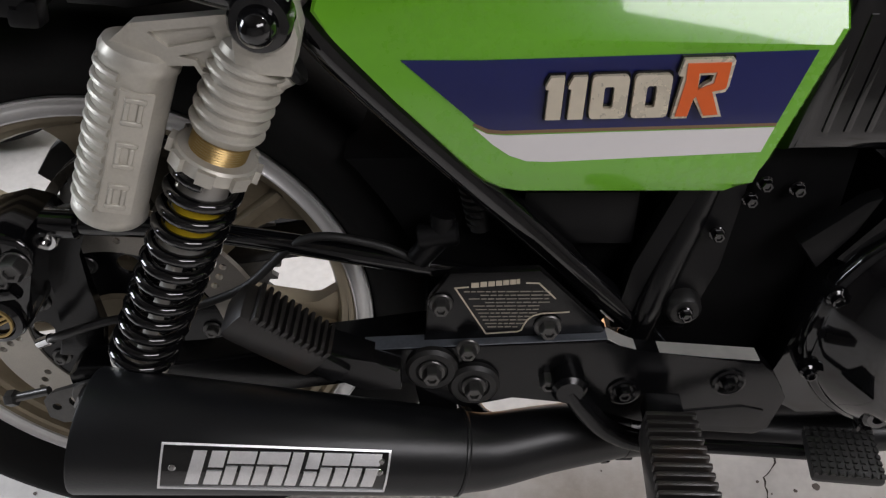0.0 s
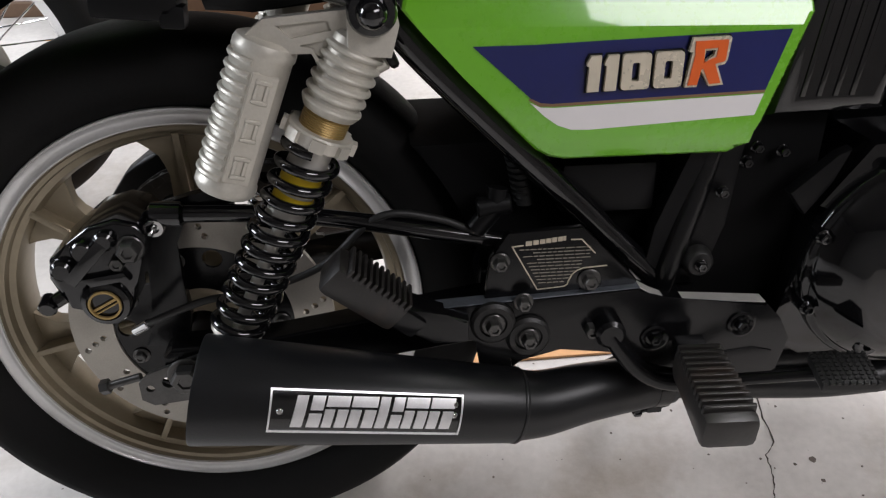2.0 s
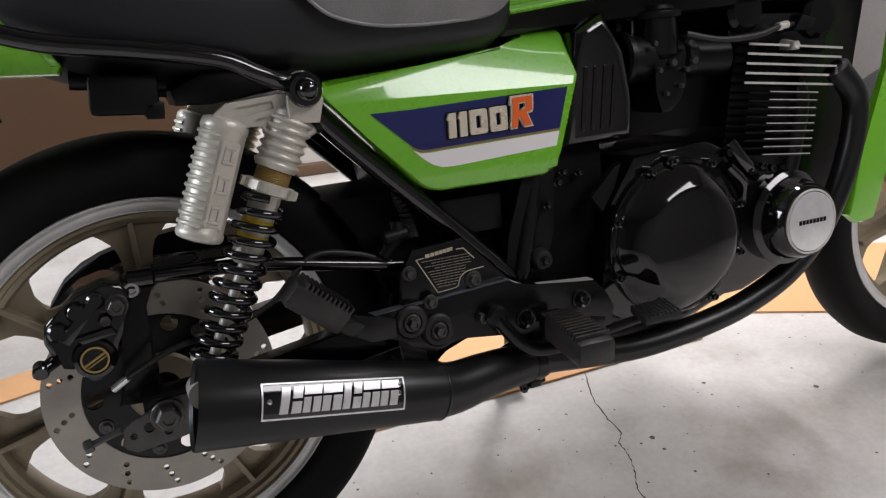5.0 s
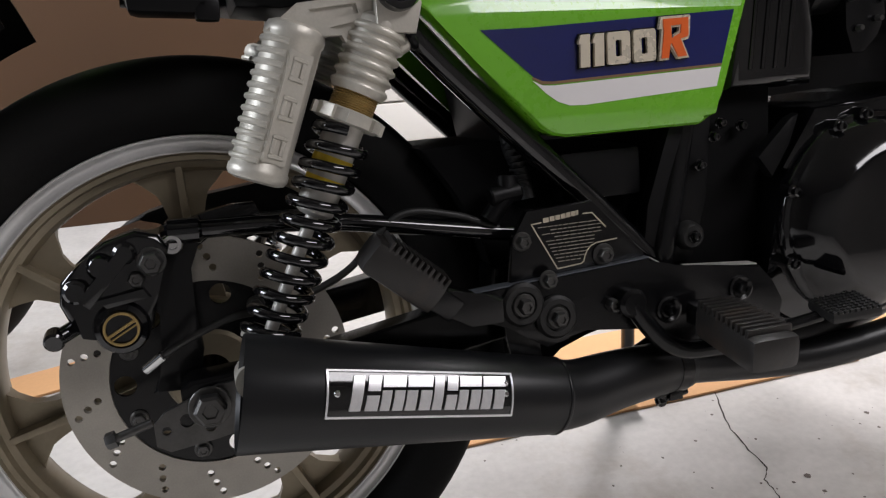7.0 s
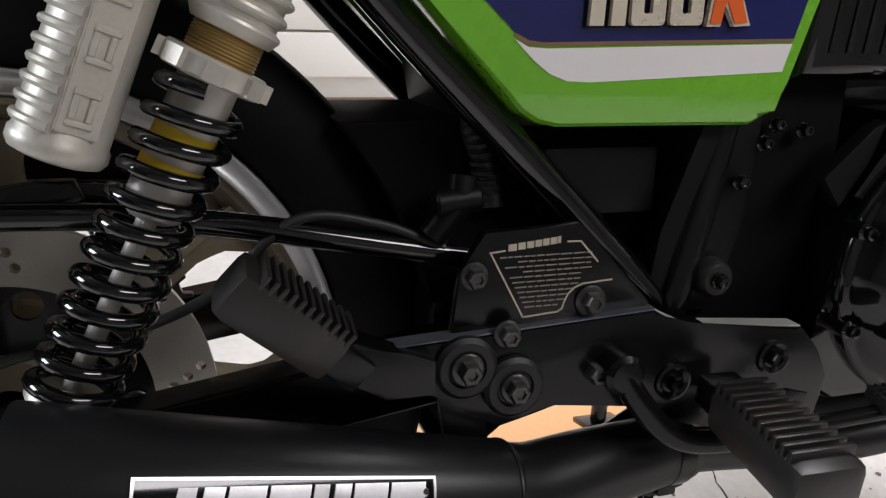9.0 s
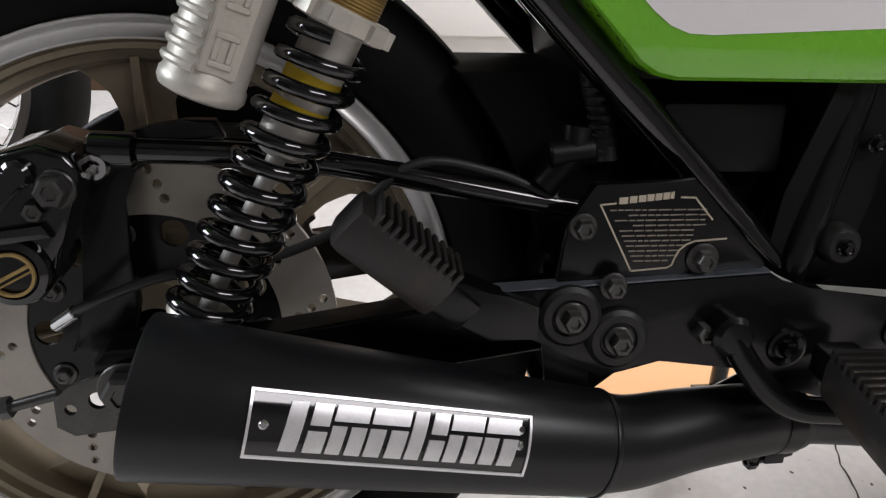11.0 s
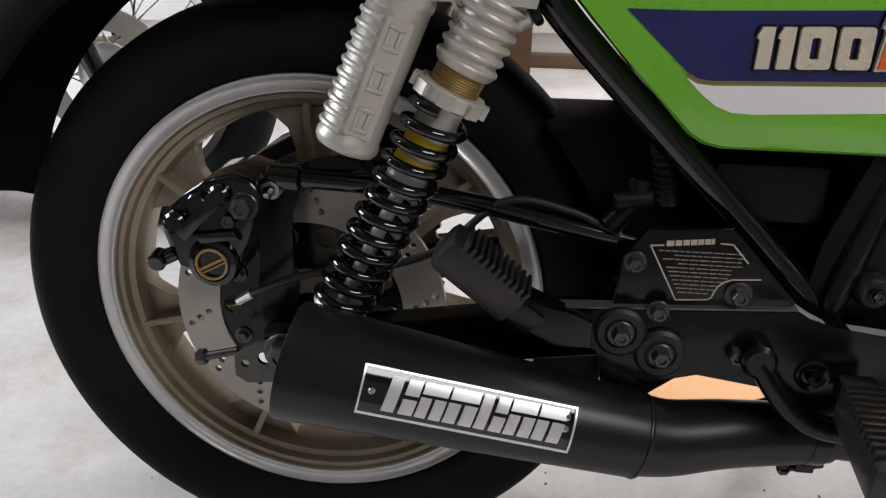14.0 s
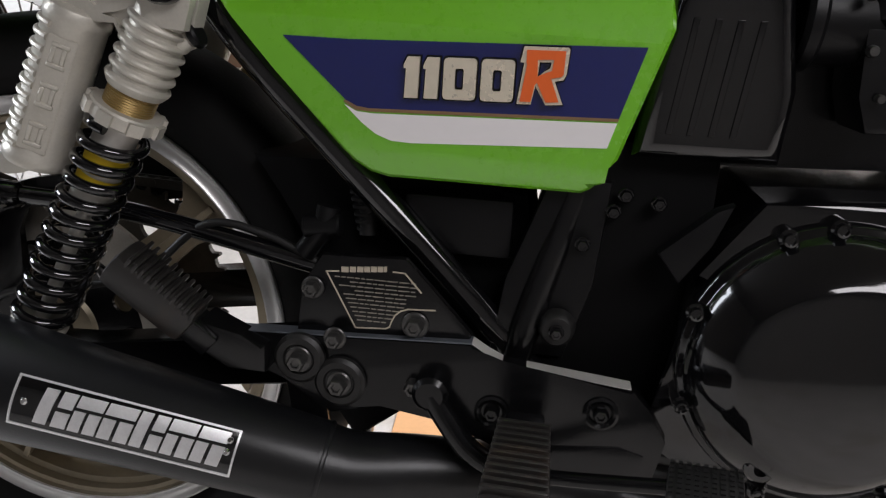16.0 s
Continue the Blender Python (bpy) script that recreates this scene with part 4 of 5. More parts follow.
plate_bolt(0.3115, 0.041, -0.160, 0.0085, 0.0125, 0.0235)
plate_bolt(0.349, 0.022, -0.160, 0.0085, 0.0115, 0.0235)
plate_bolt(0.3195, 0.105, -0.1505, 0.0075, 0.0105, 0)
plate_bolt(0.343, 0.0627, -0.160, 0.0075, 0.0105, 0)
plate_bolt(0.413, 0.079, -0.1505, 0.0085, 0.0125, 0)
for x, z in ((0.487, 0.008), (0.5815, 0.0188)):
    bm = B()
    lathe(bm, (x, -0.160, z), (0, -1, 0), [(0.0095, 0), (0.0155, 0), (0.0155, 0.002), (0.013, 0.003), (0.0095, 0.001)], 28, closed=True)
    part("bolt_recess", bm, BLACK_SATIN, plate)
    plate_bolt(x, z, -0.1595, 0.0070, 0, 0, BLACK_SATIN)
bm = B()
cyl(bm, (0.433, -0.155, 0.027), (0.433, -0.182, 0.027), 0.016, n=28, bevel=0.004)
tube(bm, [(0.434, -0.172, 0.025), (0.446, -0.174, 0.006), (0.468, -0.177, -0.020), (0.495, -0.180, -0.034), (0.535, -0.188, -0.034)], 0.0105)
tube(bm, [(0.525, -0.186, -0.035), (0.58, -0.200, -0.024), (0.640, -0.220, -0.008)], 0.0066)
pedal = part("brake_pedal", bm, BLACK_SATIN, bike, "black foot brake pedal with a studded pad")
bm = B()
bolt(bm, (0.416, -0.160, 0.025), (0, -1, 0), 0.008, 0.012, 0.0)
part("pedal_bolt", bm, DARK_STEEL, pedal)
bm = B()
box(bm, (0.661, -0.231, 0.000), (0.058, 0.050, 0.012), (6, -4, -10), bevel=0.005)
pad = part("pedal_pad", bm, RUBBER, pedal)
bm = B()
m = pose(0.661, -0.231, 0.000, 6, -4, -10)
for i in range(9):
    for j in range(8):
        c = m @ Vector((-0.026 + i * 0.0065, -0.022 + j * 0.0063, 0.0062))
        box(bm, c, (0.0035, 0.0035, 0.0025), (6, -4, -10))
part("pedal_stud", bm, RUBBER, pad)


def build_peg(name, base, tip, width, height, ribs, label, face):
    """A ribbed rubber footpeg from base to tip."""
    p, q = Vector(base), Vector(tip)
    d = (q - p).normalized()
    up = Vector(face)
    up = (up - d * up.dot(d)).normalized()
    side = d.cross(up)
    m = Matrix((side, d, up)).transposed().to_4x4()
    m = Matrix.Translation(p) @ m
    L = (q - p).length
    bm = B()
    box(bm, (0, L * 0.52, 0), (width, L * 0.96, height), bevel=height * 0.24)
    for v in bm.verts:   # wider towards the tip
        v.co.x *= 0.86 + 0.2 * v.co.y / L
    bmesh.ops.transform(bm, matrix=m, verts=bm.verts)
    peg = part(name, bm, PEG_RUBBER, bike, label)
    for i in range(ribs):
        bm = B()
        t = 0.10 + 0.76 * i / (ribs - 1)
        box(bm, (0, L * t, height * 0.50), (width * (0.82 + 0.18 * t), L * 0.76 / ribs * 0.62, height * 0.34), bevel=0.0016)
        bmesh.ops.transform(bm, matrix=m, verts=bm.verts)
        part("peg_rib", bm, PEG_RUBBER, peg)
    bm = B()
    box(bm, (0, -0.006, 0), (width * 0.62, 0.03, height * 0.7), bevel=0.003)
    bmesh.ops.transform(bm, matrix=m, verts=bm.verts)
    part("peg_bracket", bm, BLACK_SATIN, peg)
    return peg


build_peg("rider_footpeg", (0.517, -0.192, 0.004), (0.513, -0.304, -0.007), 0.052, 0.036, 11, "worn ribbed rubber rider footpeg", face=(0.0, -0.1, 1.0))
build_peg("passenger_footpeg", (0.219, -0.172, 0.064), (0.150, -0.178, 0.124), 0.040, 0.036, 11, "folded ribbed rubber passenger footpeg", face=(0.62, -0.14, 0.75))
bm = B()
prism(bm, [(0.206, 0.056), (0.227, 0.076), (0.262, 0.060), (0.285, 0.056), (0.285, 0.030), (0.25, 0.030)], -0.180, -0.150, bevel=0.004)
part("passenger_peg_bracket", bm, BLACK_SATIN, bike)

# frame tubes
for y in (-0.112, 0.112):
    bm = B()
    tube(bm, [(0.215, y, 0.345), (0.26, y, 0.292), (0.38, y, 0.172), (0.505, y * 0.99, 0.046), (0.53, y * 0.98, 0.015)], 0.0145)
    part("frame_tube", bm, BLACK_GLOSS, bike)
    bm = B()
    tube(bm, [(0.565, y * 0.9, 0.36), (0.548, y * 0.95, 0.23), (0.515, y * 1.03, 0.10), (0.50, y * 1.03, 0.03)], 0.0155)
    part("frame_tube", bm, BLACK_SATIN, bike)
    bm = B()
    tube(bm, [(-0.05, y * 0.68, 0.395), (0.18, y * 0.72, 0.372), (0.45, y * 0.72, 0.378), (0.62, y * 0.72, 0.405)], 0.0125)
    part("frame_rail", bm, PLASTIC, bike)
    bm = B()
    tube(bm, [(0.50, y, 0.03), (0.53, y, -0.02), (0.62, y, -0.035), (0.85, y, -0.035), (0.99, y * 0.9, 0.0), (1.06, y * 0.6, 0.12), (1.12, y * 0.3, 0.36)], 0.0155)
    part("frame_cradle", bm, BLACK_SATIN, bike)
bm = B()
prism(bm, [(0.478, 0.05), (0.545, 0.05), (0.565, 0.12), (0.572, 0.215), (0.520, 0.215), (0.487, 0.12)], -0.122, -0.105, bevel=0.004)
gusset = part("frame_gusset", bm, PLASTIC, bike)
bm = B()
cyl(bm, (0.537, -0.118, 0.0806), (0.537, -0.136, 0.0806), 0.0175, 0.0155, n=24, bevel=0.003)
part("pivot_cap", bm, RUBBER, gusset)
for x, y, z in ((0.537, -0.136, 0.0806), (0.5517, -0.127, 0.1605), (0.584, -0.12, 0.205), (0.575, -0.12, 0.19), (0.612, -0.12, 0.20)):
    bm = B()
    bolt(bm, (x, y, z), (0, -1, 0), 0.0055, 0.006, 0.007)
    part("frame_bolt", bm, BLACK_GLOSS, gusset)
bm = B()
tube(bm, [(0.30, -0.112, 0.125), (0.318, -0.115, 0.15), (0.322, -0.112, 0.17)], 0.011)
cyl(bm, (0.30, -0.116, 0.150), (0.335, -0.116, 0.154), 0.011, n=16, bevel=0.002)
part("brake_switch", bm, PLASTIC, bike)
bm = B()
tube(bm, [(0.355, -0.09, 0.14), (0.352, -0.085, 0.17), (0.34, -0.08, 0.20), (0.34, -0.07, 0.26)], 0.009)
hose = part("breather_hose", bm, RUBBER, bike)
for k in range(9):
    bm = B()
    cyl(bm, (0.3535 - 0.0015 * k, -0.087, 0.145 + 0.007 * k), (0.3532 - 0.0015 * k, -0.087, 0.148 + 0.007 * k), 0.0108, n=14)
    part("hose_ring", bm, RUBBER, hose)

# inner mudguard, battery box, rear mudguard
bm = B()
inner = [(-0.005 + 0.325 * math.cos(radians(a)), -0.012 + 0.325 * math.sin(radians(a))) for a in range(-6, 45, 4)]
prism(bm, inner + [(0.306, 0.206), (0.40, 0.206), (0.50, 0.19), (0.52, 0.09), (0.45, -0.03), (0.39, -0.042), (0.345, -0.085)], -0.078, 0.085, bevel=0.004)
part("inner_mudguard", bm, GUARD, bike)
bm = B()
prism(bm, [(0.335, 0.20), (0.55, 0.20), (0.60, 0.39), (0.30, 0.375), (0.315, 0.30)], -0.085, 0.085, bevel=0.01)
part("battery_box", bm, PLASTIC, bike)
bm = B()
box(bm, (0.44, -0.09, 0.16), (0.10, 0.03, 0.055), bevel=0.006)
part("electrical_box", bm, PLASTIC, bike)


def arc_guard(name, a0, a1, r, w, skirt, parent, mt, label, cx=0.0, flare=0.0):
    bm = B()
    cross = [(-w, -skirt), (-w * 0.98, -skirt * 0.3), (-w * 0.8, 0.008), (-w * 0.4, 0.014), (0, 0.016), (w * 0.4, 0.014), (w * 0.8, 0.008), (w * 0.98, -skirt * 0.3), (w, -skirt)]
    cross = cross + [(y * 0.95, h - 0.004) for y, h in reversed(cross)]
    rows = []
    n = 26
    for i in range(n + 1):
        t = i / n
        a = radians(a0 + (a1 - a0) * t)
        rr = r + flare * t
        rows.append([bm.verts.new((cx + (rr + h) * math.cos(a), y, (rr + h) * math.sin(a))) for y, h in cross])
    m = len(cross)
    for p, q in zip(rows, rows[1:]):
        for k in range(m):
            bm.faces.new((p[k], p[(k + 1) % m], q[(k + 1) % m], q[k]))
    bm.faces.new(rows[0])
    bm.faces.new(rows[-1])
    return part(name, bm, mt, parent, label)


arc_guard("rear_mudguard", 112, 171, 0.432, 0.080, 0.050, bike, GUARD, "black plastic rear mudguard")
bm = B()
prism(bm, [(0.055, 0.372), (0.10, 0.392), (0.20, 0.385), (0.20, 0.362), (0.10, 0.352), (0.06, 0.354)], -0.13, -0.03, bevel=0.006)
part("rail_bracket", bm, PLASTIC, bike)
bm = B()
box(bm, (0.005, -0.12, 0.372), (0.075, 0.05, 0.045), (0, 4, 0), bevel=0.008)
box(bm, (0.035, -0.135, 0.352), (0.022, 0.02, 0.02), (0, 4, 0), bevel=0.004)
part("lock_bracket", bm, PLASTIC, bike)

# grab rail
for s in (-1, 1):
    bm = B()
    tube(bm, [(-0.20, s * 0.12, 0.50), (-0.135, s * 0.160, 0.458), (-0.07, s * 0.170, 0.434), (0.02, s * 0.170, 0.420), (0.11, s * 0.169, 0.403), (0.15, s * 0.167, 0.384), (0.178, s * 0.160, 0.372), (0.197, s * 0.155, 0.367)], 0.0108, n=16)
    part("grab_rail", bm, BLACK_GLOSS, bike, "scuffed black grab rail")

# seat
bm = B()
sec = [(-0.145, 0.0), (-0.158, 0.03), (-0.160, 0.075), (-0.150, 0.115), (-0.10, 0.135), (0, 0.138), (0.10, 0.135), (0.150, 0.115), (0.160, 0.075), (0.158, 0.03), (0.145, 0.0)]
rows = []
for x, z, w, h in ((-0.115, 0.470, 0.80, 0.75), (-0.08, 0.440, 0.92, 1.0), (0.0, 0.416, 1.0, 1.15), (0.10, 0.401, 1.02, 1.2), (0.20, 0.394, 1.02, 1.15), (0.30, 0.394, 1.03, 0.95), (0.40, 0.398, 1.02, 0.85), (0.47, 0.402, 0.98, 0.85), (0.505, 0.418, 0.90, 0.82)):
    rows.append([bm.verts.new((x, y * w, z + hh * h)) for y, hh in sec])
for p, q in zip(rows, rows[1:]):
    for k in range(len(sec)):
        bm.faces.new((p[k], p[(k + 1) % len(sec)], q[(k + 1) % len(sec)], q[k]))
bm.faces.new(rows[0])
bm.faces.new(rows[-1])
bmesh.ops.recalc_face_normals(bm, faces=bm.faces)
bmesh.ops.subdivide_edges(bm, edges=bm.edges[:], cuts=2, use_grid_fill=True, smooth=0.6)
seat = part("seat", bm, VINYL, bike, "black vinyl seat with a grey embossed rider's pad", 60)
pipe = [(0.150, -0.174, 0.56), (0.199, -0.1745, 0.489), (0.222, -0.176, 0.461), (0.248, -0.176, 0.441), (0.295, -0.176, 0.428), (0.347, -0.176, 0.4245), (0.40, -0.175, 0.4255), (0.456, -0.171, 0.431), (0.485, -0.168, 0.447), (0.503, -0.163, 0.478), (0.515, -0.150, 0.52)]
bm = B()
tube(bm, pipe, 0.0024, n=8)
part("seat_piping", bm, SEAT_GREY, seat, "pale seat piping")
bm = B()   # embossed pad, curved over the flank
pad_pts = [(p[0], p[2]) for p in smooth_path(pipe, 4)]
grid = []
for x, z in pad_pts:
    grid.append([bm.verts.new((x + (0.33 - x) * t * 0.25, -0.176 + 0.012 * t + 0.05 * t * t * t - 0.014 * math.sin(math.pi * min(1, t * 1.6)), z + (0.60 - z) * t)) for t in [k / 8 for k in range(9)]])
for p, q in zip(grid, grid[1:]):
    for k in range(8):
        bm.faces.new((p[k], q[k], q[k + 1], p[k + 1]))
part("seat_pad", bm, SEAT_GREY, seat, "grey embossed vinyl pad", 60)

# tail cowl and tank
bm = B()
prism(bm, [(-0.42, 0.50), (-0.30, 0.418), (-0.12, 0.404), (-0.058, 0.400), (-0.052, 0.410), (-0.074, 0.442), (-0.118, 0.495), (-0.16, 0.58), (-0.42, 0.60)], -0.128, 0.128, bevel=0.010)
tail = part("tail_cowl", bm, GREEN, bike, "glossy green tail cowl with a white stripe")
bm = B()
prism(bm, [(-0.30, 0.49), (-0.118, 0.466), (-0.090, 0.466), (-0.117, 0.494), (-0.16, 0.52), (-0.30, 0.53)], -0.1286, -0.127)
part("tail_stripe", bm, WHITE, tail)
bm = B()
rows = []
for x, zb, zt, w in ((0.492, 0.430, 0.50, 0.125), (0.50, 0.430, 0.56, 0.150), (0.60, 0.440, 0.64, 0.168), (0.75, 0.455, 0.68, 0.178), (0.92, 0.478, 0.69, 0.175), (1.05, 0.50, 0.66, 0.150), (1.10, 0.53, 0.62, 0.11)):
    sec = [(-w * 0.93, zb), (-w, zb + 0.012), (-w * 1.01, zb + 0.05), (-w * 0.9, zt - 0.05), (-w * 0.5, zt), (w * 0.5, zt), (w * 0.9, zt - 0.05), (w * 1.01, zb + 0.05), (w, zb + 0.012), (w * 0.93, zb)]
    rows.append([bm.verts.new((x, y, z)) for y, z in sec])
for p, q in zip(rows, rows[1:]):
    for k in range(10):
        bm.faces.new((p[k], p[(k + 1) % 10], q[(k + 1) % 10], q[k]))
bm.faces.new(rows[0])
bm.faces.new(rows[-1])
part("fuel_tank", bm, GREEN, bike, "glossy green fuel tank", 50)
bm = B()
tube(bm, [(0.495, -0.156, 0.4345), (0.60, -0.172, 0.4445), (0.75, -0.182, 0.4595), (0.92, -0.180, 0.4825)], 0.0026, n=8)
part("tank_seam", bm, GREEN, bike)

# ---- engine ----
bm = B()
prism(bm, [(0.635, 0.02), (0.645, 0.15), (0.69, 0.215), (0.83, 0.225), (0.90, 0.185), (1.02, 0.14), (1.05, 0.05), (1.00, 0.0), (0.90, -0.035), (0.66, -0.035), (0.62, -0.01)], -0.152, 0.15, bevel=0.012)
case = part("crankcase", bm, ENGINE_BLACK, bike, "gloss black engine crankcase")
bm = B()
CL = (0.760, -0.148, 0.082)
lathe(bm, CL, (0, -1, 0), [(0.124, 0), (0.124, 0.012), (0.121, 0.016), (0.118, 0.017), (0.116, 0.020), (0.112, 0.028), (0.086, 0.050), (0.081, 0.053), (0.075, 0.0545), (0.04, 0.0575), (0, 0.0585)], 72)
clutch = part("clutch_cover", bm, ENGINE_BLACK, bike, "gloss black round clutch cover reflecting the garage")
for a in (18, 62, 98, 116, 160, 200, 250, 300, 340):
    bm = B()
    x, z = CL[0] + 0.122 * math.cos(radians(a)), CL[2] + 0.122 * math.sin(radians(a))
    cyl(bm, (x, -0.150, z), (x, -0.172, z), 0.0078, n=18, bevel=0.002)
    lathe(bm, (x, -0.172, z), (0, -1, 0), [(0, 0), (0.0052, 0), (0.0052, 0.005), (0.0035, 0.0055), (0.003, 0.003), (0, 0.003)], 16)
    part("cover_screw", bm, BLACK_GLOSS, clutch)
bm = B()
lathe(bm, (0.713, -0.156, -0.001), (0, -1, 0), [(0, 0), (0.0135, 0), (0.0135, 0.03), (0.011, 0.033), (0.006, 0.033), (0.005, 0.03), (0, 0.03)], 28)
part("oil_filler_plug", bm, BLACK_GLOSS, clutch)
bm = B()
lathe(bm, (0.985, -0.12, 0.078), (0, -1, 0), [(0.078, 0), (0.078, 0.045), (0.072, 0.05), (0.068, 0.052), (0.066, 0.060), (0.060, 0.082), (0.056, 0.088), (0.052, 0.0885), (0, 0.0885)], 64)
cap = part("ignition_cover", bm, BLACK_GLOSS, bike, "gloss black round ignition cover with a pale disc")
bm = B()
lathe(bm, (0.985, -0.2085, 0.078), (0, -1, 0), [(0.0495, 0), (0.0525, 0), (0.0525, 0.002), (0.0495, 0.002)], 56, closed=True)
part("cover_edge_ring", bm, POLISHED, cap)
bm = B()
lathe(bm, (0.985, -0.2085, 0.078), (0, -1, 0), [(0.048, 0), (0.048, 0.0022), (0.046, 0.003), (0, 0.003)], 56)
part("cover_disc", bm, BADGE, cap, "pale metal disc with plain bars")
bm = B()
for i in range(8):
    xx = 0.957 + i * 0.0073
    prism(bm, [(xx, 0.0755), (xx + 0.0055, 0.0755), (xx + 0.0058, 0.0825), (xx + 0.0003, 0.0825)], -0.2122, -0.211)
part("cover_mark", bm, BLACK_SATIN, cap, "plain dark bars")
bm = B()
tube(bm, [(0.93, -0.14, 0.15), (0.905, -0.155, 0.17), (0.885, -0.158, 0.19), (0.87, -0.15, 0.215)], 0.012)
tube(bm, [(0.90, -0.15, 0.12), (0.89, -0.16, 0.15), (0.86, -0.16, 0.18)], 0.009)
for x, z in ((0.885, 0.19), (0.905, 0.165), (0.86, 0.20), (0.93, 0.17), (0.95, 0.165)):
    bolt(bm, (x, -0.158, z), (0, -1, 0), 0.007, 0.008)
part("oil_line", bm, BLACK_GLOSS, case)
# cylinder block, leaning forward, with cooling fins
bm = B()
FW = math.tan(radians(9))
prism(bm, [(0.905, 0.16), (1.05, 0.15), (1.09, 0.36), (0.94, 0.38)], -0.095, 0.20, bevel=0.004)
block = part("cylinder_block", bm, BLACK_SATIN, bike, "black finned cylinder block with bright-edged head fins")
for i in range(9):
    bm = B()
    z = 0.178 + i * 0.0125
    xo = (z - 0.16) * FW
    box(bm, (0.985 + xo, 0.05, z), (0.150, 0.37, 0.003), (0, 6, 0), bevel=0.0008)
    fin = part("cooling_fin", bm, BLACK_SATIN, block)
    bm = B()
    box(bm, (1.005 + xo, -0.1356, z), (0.105, 0.0012, 0.0016), (0, 6, 0))
    part("bright_fin_edge", bm, POLISHED, fin, "thin machined fin edge")
for i in range(5):
    z = 0.292 + i * 0.0148
    xo = (z - 0.16) * FW
    bm = B()
    box(bm, (0.995 + xo, 0.05, z), (0.205, 0.375, 0.0035), (0, 6, 0), bevel=0.0008)
    fin = part("head_fin", bm, BLACK_SATIN, block)
    bm = B()
    box(bm, (0.995 + xo, -0.1382, z), (0.203, 0.0012, 0.0036), (0, 6, 0))
    part("bright_fin_edge", bm, POLISHED, fin, "machined bright fin edge")
bm = B()
prism(bm, [(0.915, 0.365), (1.13, 0.335), (1.14, 0.375), (1.11, 0.405), (1.03, 0.405), (0.95, 0.415), (0.92, 0.40)], -0.10, 0.20, bevel=0.008)
part("cylinder_head", bm, BLACK_SATIN, bike)
for x in (0.945, 1.105):
    bm = B()
    cyl(bm, (x, -0.115, 0.415 - (x - 0.94) * 0.12), (x, 0.22, 0.415 - (x - 0.94) * 0.12), 0.036, n=32, bevel=0.008)
    part("cam_cover", bm, BLACK_SATIN, bike)
bm = B()
cyl(bm, (1.015, -0.118, 0.355), (1.015, -0.140, 0.352), 0.010, 0.008, n=6)
bolt(bm, (1.015, -0.140, 0.352), (0.1, -1, 0.1), 0.008, 0.008)
part("bright_nut", bm, POLISHED, block, "bright nut on the head")
bm = B()
tube(bm, [(0.80, -0.14, 0.385), (0.86, -0.15, 0.372), (0.93, -0.15, 0.374), (0.98, -0.145, 0.384), (1.03, -0.13, 0.385)], 0.005, n=10)
lead = part("plug_lead", bm, RUBBER, bike)
bm = B()
cyl(bm, (0.975, -0.146, 0.3835), (1.0, -0.14, 0.386), 0.0065, n=14, bevel=0.001)
part("lead_collar", bm, POLISHED, lead)
bm = B()
prism(bm, [(1.01, 0.375), (1.05, 0.375), (1.06, 0.392), (1.03, 0.40)], -0.145, -0.12, bevel=0.004)
part("plug_cap", bm, PLASTIC, bike)
# carburettors
for y in (-0.10, -0.01, 0.08, 0.17):
    bm = B()
    cyl(bm, (0.772, y, 0.352), (0.772, y, 0.418), 0.036, 0.034, n=32, bevel=0.006)
    carb = part("carburettor", bm, BLACK_SATIN, bike, "black carburettor with a domed lid")
    bm = B()
    lathe(bm, (0.772, y, 0.412), (0, 0, 1), [(0.040, 0), (0.041, 0.004), (0.040, 0.009), (0.030, 0.013), (0.028, 0.018), (0, 0.02)], 32)
    part("carburettor_lid", bm, PLASTIC, carb)
    bm = B()
    prism(bm, [(0.745, 0.352), (0.80, 0.352), (0.806, 0.315), (0.795, 0.29), (0.775, 0.272), (0.758, 0.272), (0.748, 0.30)], y - 0.034, y + 0.03, bevel=0.005)
    part("float_bowl", bm, BLACK_SATIN, carb)
    bm = B()
    lathe(bm, (0.70, y, 0.356), (1, 0, -0.05), [(0.036, 0), (0.041, 0.004), (0.041, 0.012), (0.036, 0.016), (0.033, 0.05), (0.028, 0.06), (0.028, 0.11), (0.034, 0.114), (0.034, 0.13), (0.030, 0.135), (0.030, 0.20), (0, 0.20)], 36)
    part("intake_stub", bm, PLASTIC, carb)
    if y < -0.05:
        for x, z, r in ((0.742, 0.375, 0.006), (0.806, 0.372, 0.007), (0.75, 0.335, 0.006), (0.80, 0.333, 0.006), (0.775, 0.345, 0.008), (0.762, 0.30, 0.005), (0.79, 0.31, 0.005), (0.815, 0.345, 0.009)):
            bm = B()
            lathe(bm, (x, y - 0.036, z), (0, -1, 0), [(0, 0), (r * 0.75, 0), (r * 0.75, 0.006), (r * 0.6, 0.008), (0, 0.008)], 12)
            part("carburettor_screw", bm, DARK_STEEL, carb)
